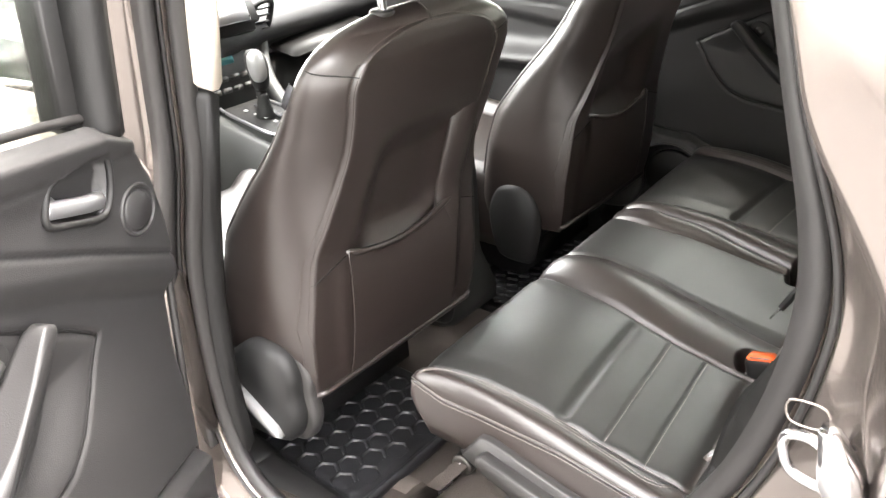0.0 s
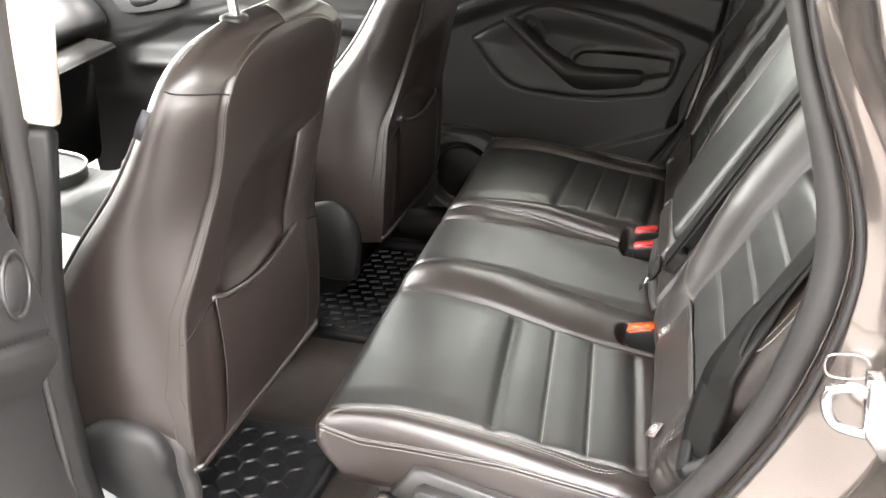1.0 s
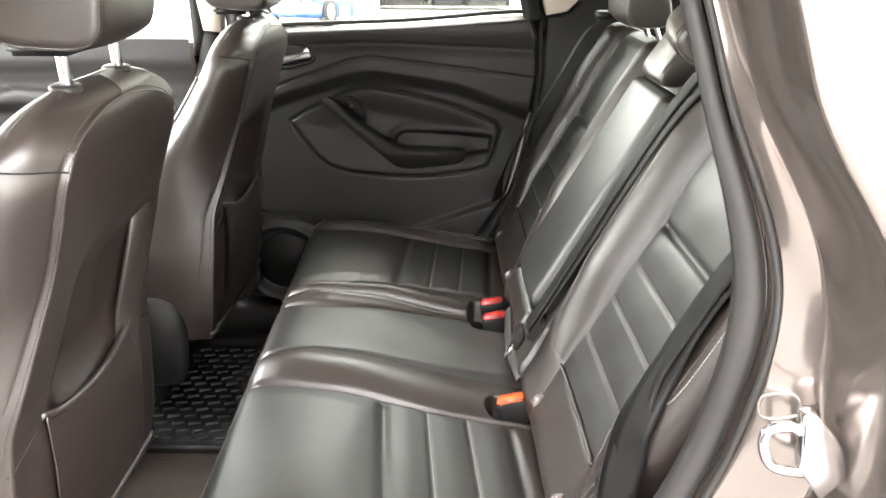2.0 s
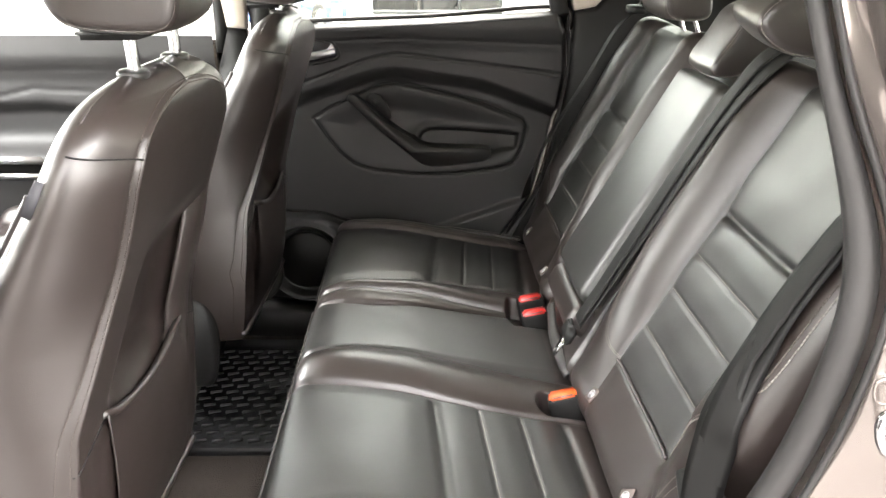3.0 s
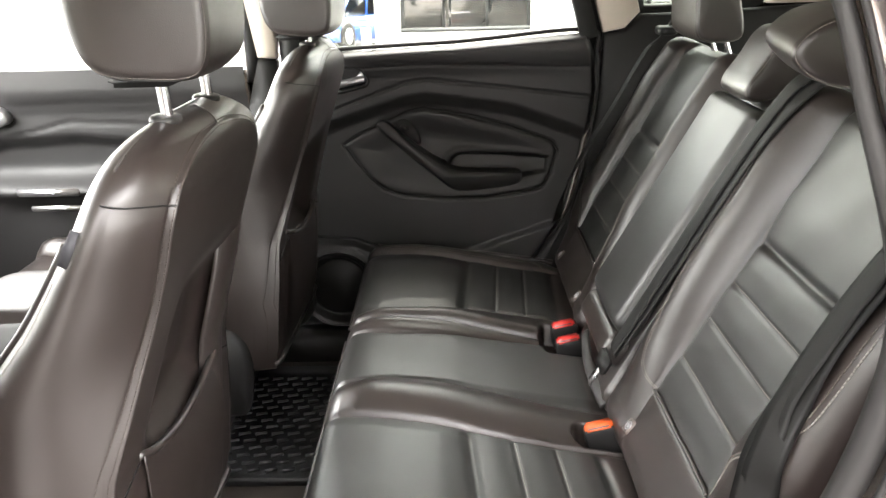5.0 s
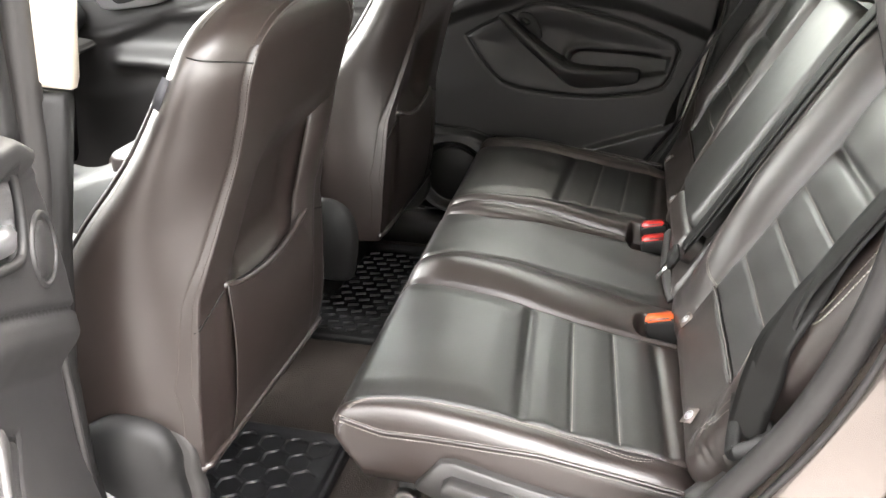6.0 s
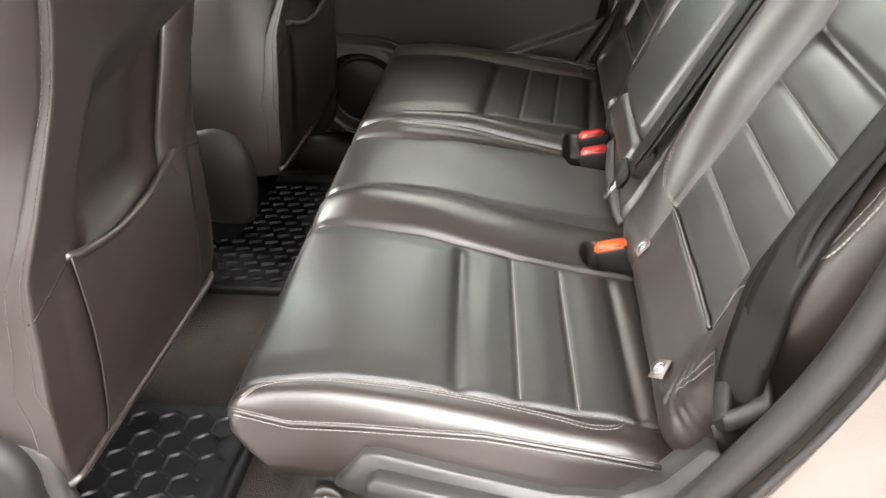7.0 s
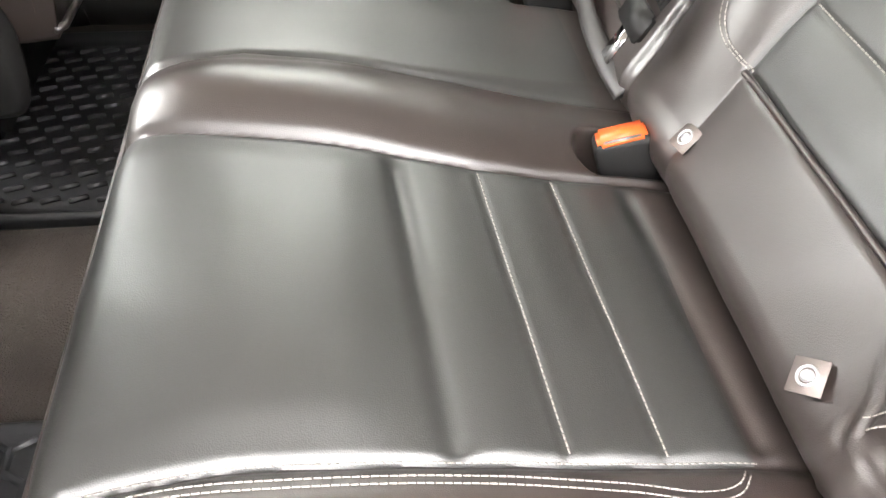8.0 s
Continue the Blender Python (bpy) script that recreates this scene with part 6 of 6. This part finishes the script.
def parked_car(name, m, colour, label, tall=1.7, long=4.6):
    t = thing(name, label, "car")
    k = tall / 1.7
    base = [(x * long, z * 1.7 * k if z > 0.3 else 0.24) for x, z in [(-0.5, 0.14), (-0.5, 0.42), (-0.48, 0.50), (-0.27, 0.56), (0.45, 0.58), (0.49, 0.52), (0.495, 0.14)]]
    cab = [(x * long, z * 1.7 * k) for x, z in [(-0.29, 0.55), (-0.16, 0.93), (-0.10, 0.985), (0.26, 1.0), (0.36, 0.96), (0.44, 0.57)]]
    part("body", make("body", *slab(spline(base, 50, True), -0.9, 0.9, 0.09), colour), t)
    rows = [[(x * (1.0 if abs(y) < 0.6 else 0.985), y, 0.94 + (z - 0.94) * (1.0 if abs(y) < 0.6 else 0.985)) for x, z in cab] for y in (-0.70, -0.60, 0.60, 0.70)]
    part("cabin", make("cabin", *lattice(rows, cap=True), dark_glass), t, "dark glazed cabin")
    part("roof", make("roof", *box(-0.13 * long, 0.32 * long, -0.62, 0.62, 1.66 * k, 1.71 * k, 0.02), colour), t)
    for a, b in ((-0.29, -0.15), (0.44, 0.36)):
        for y in (-0.70, 0.70):
            part("pillar", make("pillar", *tube([(a * long, y, 0.56 * 1.7 * k), ((a + b) / 2 * long, y, 0.77 * 1.7 * k), (b * long, y, 0.97 * 1.7 * k)], 0.04, 8, (0, 1, 0)), colour), t)
    for y in (-0.71, 0.71):
        part("pillar", make("pillar", *tube([(0.05 * long, y, 0.57 * 1.7 * k), (0.06 * long, y, 0.8 * 1.7 * k), (0.07 * long, y, 0.98 * 1.7 * k)], 0.035, 8, (0, 1, 0)), colour), t)
    part("grille", make("grille", *box(-0.508 * long, -0.49 * long, -0.55, 0.55, 0.36 * 1.7 * k, 0.46 * 1.7 * k, 0.01), dark_metal), t)
    for i in range(7):
        part("grille_bar", make("grille_bar", *box(-0.512 * long, -0.50 * long, -0.48 + i * 0.16 - 0.03, -0.48 + i * 0.16 + 0.03, 0.36 * 1.7 * k, 0.46 * 1.7 * k, 0.004), chrome), t)
    for y in (-0.72, 0.72):
        part("headlight", make("headlight", *blob((-0.495 * long, y, 0.43 * 1.7 * k), (0.12, 0.26, 0.14), 0.7, 0.7, 10, 16), chrome), t, "clear headlight")
    part("bumper", make("bumper", *box(-0.515 * long, -0.47 * long, -0.86, 0.86, 0.30, 0.52, 0.04), dark_metal), t)
    for x in (-0.31, 0.30):
        for y in (-0.86, 0.86):
            wh = part("wheel", make("wheel", *turned(lattice([[(r * math.cos(a), h, r * math.sin(a)) for a in np.linspace(0, 2 * math.pi, 28, endpoint=False)] for r, h in ((0.22, -0.11), (0.34, -0.11), (0.36, -0.07), (0.36, 0.07), (0.34, 0.11), (0.22, 0.11))], around=True, cap=True), pose(x * long, y, 0.36)), tyre_mat), t, "black tyre")
            part("rim", make("rim", *turned(lattice([[(r * math.cos(a), h, r * math.sin(a)) for a in np.linspace(0, 2 * math.pi, 20, endpoint=False)] for r, h in ((0.02, -0.125), (0.20, -0.118), (0.225, -0.10), (0.225, 0.10), (0.20, 0.118), (0.02, 0.125))], around=True, cap=True), pose(x * long, y, 0.36)), satin), wh)
    t.matrix_world = OUTSIDE @ m
    return t


def showroom():
    t = thing("building", "white rendered single-storey building with a wide shop window", "building", kind="structure")
    y0, y1 = 10.0, 10.35
    low, high = 0.98, 3.3
    spans = [(-1.27, 0.50), (1.50, 3.27), (4.27, 6.04)]
    piers = [(-1.62, spans[0][0])] + [(a[1], b[0]) for a, b in zip(spans[:-1], spans[1:])] + [(spans[-1][1], 14.0)]
    walls = [(a, b, -0.1, 5.0) for a, b in piers] + [(a, b, -0.1, low) for a, b in spans] + [(a, b, high, 5.0) for a, b in spans]
    for a, b, c, d in walls:
        part("wall", make("wall", *box(a, b, y0, y1, c, d, 0.0), wall_white, False), t)
    part("roof", make("roof", *box(-1.75, 14.1, 9.85, 18.0, 5.0, 5.2, 0.02), wall_white), t)
    part("side_wall", make("side_wall", *box(-1.62, -1.3, y1, 18.0, -0.1, 5.0, 0.0), wall_white, False), t)
    for a, b in spans:
        w = part("window", make("window", *joined([box(a, b, 9.97, 10.12, low - 0.05, low, 0.01), box(a, b, 10.02, 10.12, high - 0.06, high, 0.01),
                 box(a, a + 0.05, 10.0, 10.12, low, high, 0.01), box(b - 0.05, b, 10.0, 10.12, low, high, 0.01)]), dark_metal), t, "metal shop window frame")
        step = (b - a) / 3
        for i in range(3):
            part("pane", make("pane", *box(a + i * step + 0.02, a + (i + 1) * step - 0.02, 10.06, 10.07, low, high, 0.0), shop_mirror, False), w, "reflecting shop window pane")
            if i:
                part("mullion", make("mullion", *box(a + i * step - 0.02, a + i * step + 0.02, 10.02, 10.12, low, high, 0.006), dark_metal), w)
    t.matrix_world = OUTSIDE
    b = thing("bollard", "pale grey steel bollard by the building", "bollard")
    part("post", make("post", *lattice([[(0.07 * math.cos(a), 0.07 * math.sin(a), z) for a in np.linspace(0, 2 * math.pi, 16, endpoint=False)] for z in (0, 0.9, 0.98)], around=True, cap=True), white_paint), b)
    b.matrix_world = OUTSIDE @ pose(-1.80, 10.4, 0)


shop_mirror = material("shop_pane", (0.02, 0.022, 0.022), 0.03, bump=0.0, stain=0.05, spec=1.0)
shop_mirror.node_tree.nodes["Principled BSDF"].inputs["Metallic"].default_value = 0.0
shop_mirror.node_tree.nodes["Principled BSDF"].inputs["IOR"].default_value = 1.9
pane_shader = shop_mirror.node_tree.nodes["Principled BSDF"]
shop_mirror.node_tree.links.remove(pane_shader.inputs["Roughness"].links[0])
pane_shader.inputs["Roughness"].default_value = 0.01
showroom()
parked_car("parked_suv", pose(1.4, -11.0, 0, 0, 0, -62), red_paint, "dark red four-wheel-drive car parked on the forecourt", 1.78)
parked_car("parked_suv", pose(-2.2, -13.0, 0, 0, 0, -70), dark_paint, "black four-wheel-drive car parked on the forecourt", 1.75)
parked_car("parked_suv", pose(7.5, -12.0, 0, 0, 0, -75), white_paint, "white four-wheel-drive car parked on the forecourt", 1.8)
parked_car("parked_car", pose(-4.0, 22.0, 0, 0, 0, 70), blue_paint, "bright blue hatchback parked by the road", 1.48, 4.2)
parked_car("parked_car", pose(-10.0, 0.6, 0, 0, 0, 85), dark_paint, "dark green-black car parked across the forecourt", 1.6, 4.5)
parked_car("parked_car", pose(-19.0, -6.5, 0, 0, 0, 85), dark_paint, "dark saloon parked across the forecourt", 1.5, 4.5)


parked_car("parked_suv", pose(-7.0, -12.0, 0, 0, 0, 65), dark_paint, "black four-wheel-drive car parked on the forecourt", 1.75)
parked_car("parked_suv", pose(12.0, -10.0, 0, 0, 0, 60), dark_paint, "black four-wheel-drive car parked on the forecourt", 1.75)


def tree(x, y, high, seed, label="leafy street tree with a thin trunk"):
    rnd = random.Random(seed)
    t = thing("tree", label, "tree")
    trunk = spline([(0, 0, -0.2), (0.05, 0.02, high * 0.25), (-0.04, 0.05, high * 0.5), (0.03, 0, high * 0.85)], 14)
    rows = []
    for i, q in enumerate(trunk):
        r = 0.16 * (1 - 0.8 * i / 13)
        rows.append([(q[0] + r * math.cos(a), q[1] + r * math.sin(a), q[2]) for a in np.linspace(0, 2 * math.pi, 10, endpoint=False)])
    part("trunk", make("trunk", *lattice(rows, around=True, cap=True), bark_mat), t)
    limbs, leaves = [], []
    for k in range(15):
        a, h = rnd.uniform(0, 6.28), rnd.uniform(0.35, 0.8) * high
        L = rnd.uniform(0.18, 0.34) * high
        tip = Vector((math.cos(a) * L, math.sin(a) * L, h + L * rnd.uniform(0.4, 0.9)))
        limbs.append(tube([(0, 0, h), tuple(tip * 0.5 + Vector((0, 0, h * 0.52))), tuple(tip)], 0.035, 6))
        for q in range(130):
            c = tip + Vector((rnd.gauss(0, 0.4), rnd.gauss(0, 0.4), rnd.gauss(0, 0.35))) * high * 0.16
            s = rnd.uniform(0.10, 0.26)
            d = Vector((rnd.gauss(0, 1), rnd.gauss(0, 1), rnd.gauss(0, 1))).normalized()
            e = d.orthogonal().normalized()
            g = d.cross(e)
            leaves.append(([c + e * s, c + g * s * 0.6, c - e * s, c - g * s * 0.6], [(0, 1, 2, 3)]))
    part("limbs", make("limbs", *joined(limbs), bark_mat), t)
    part("crown", make("crown", *joined(leaves), leaf_mat, False), t).update_tag()
    t.matrix_world = OUTSIDE @ pose(x, y, 0)


# the last nine are added, behind the camera, to darken the horizon in reflections
for i, (x, y, h) in enumerate([(-16, -1.5, 6), (-17, 3.0, 7), (-15.5, -6, 6.5), (-3, -19, 7), (3, -20, 8), (9, -19, 7), (-9, -18, 7), (4.5, 27, 7), (-7, 30, 8), (-6, -16.5, 7.5), (0, -17, 8), (6, -16, 7.5), (12, -17, 8), (-12.5, -15, 7.5), (15, -12, 7.5), (18, -7, 7), (-1.5, -22, 9), (4.5, -23, 9)]):
    tree(x, y, h, i)
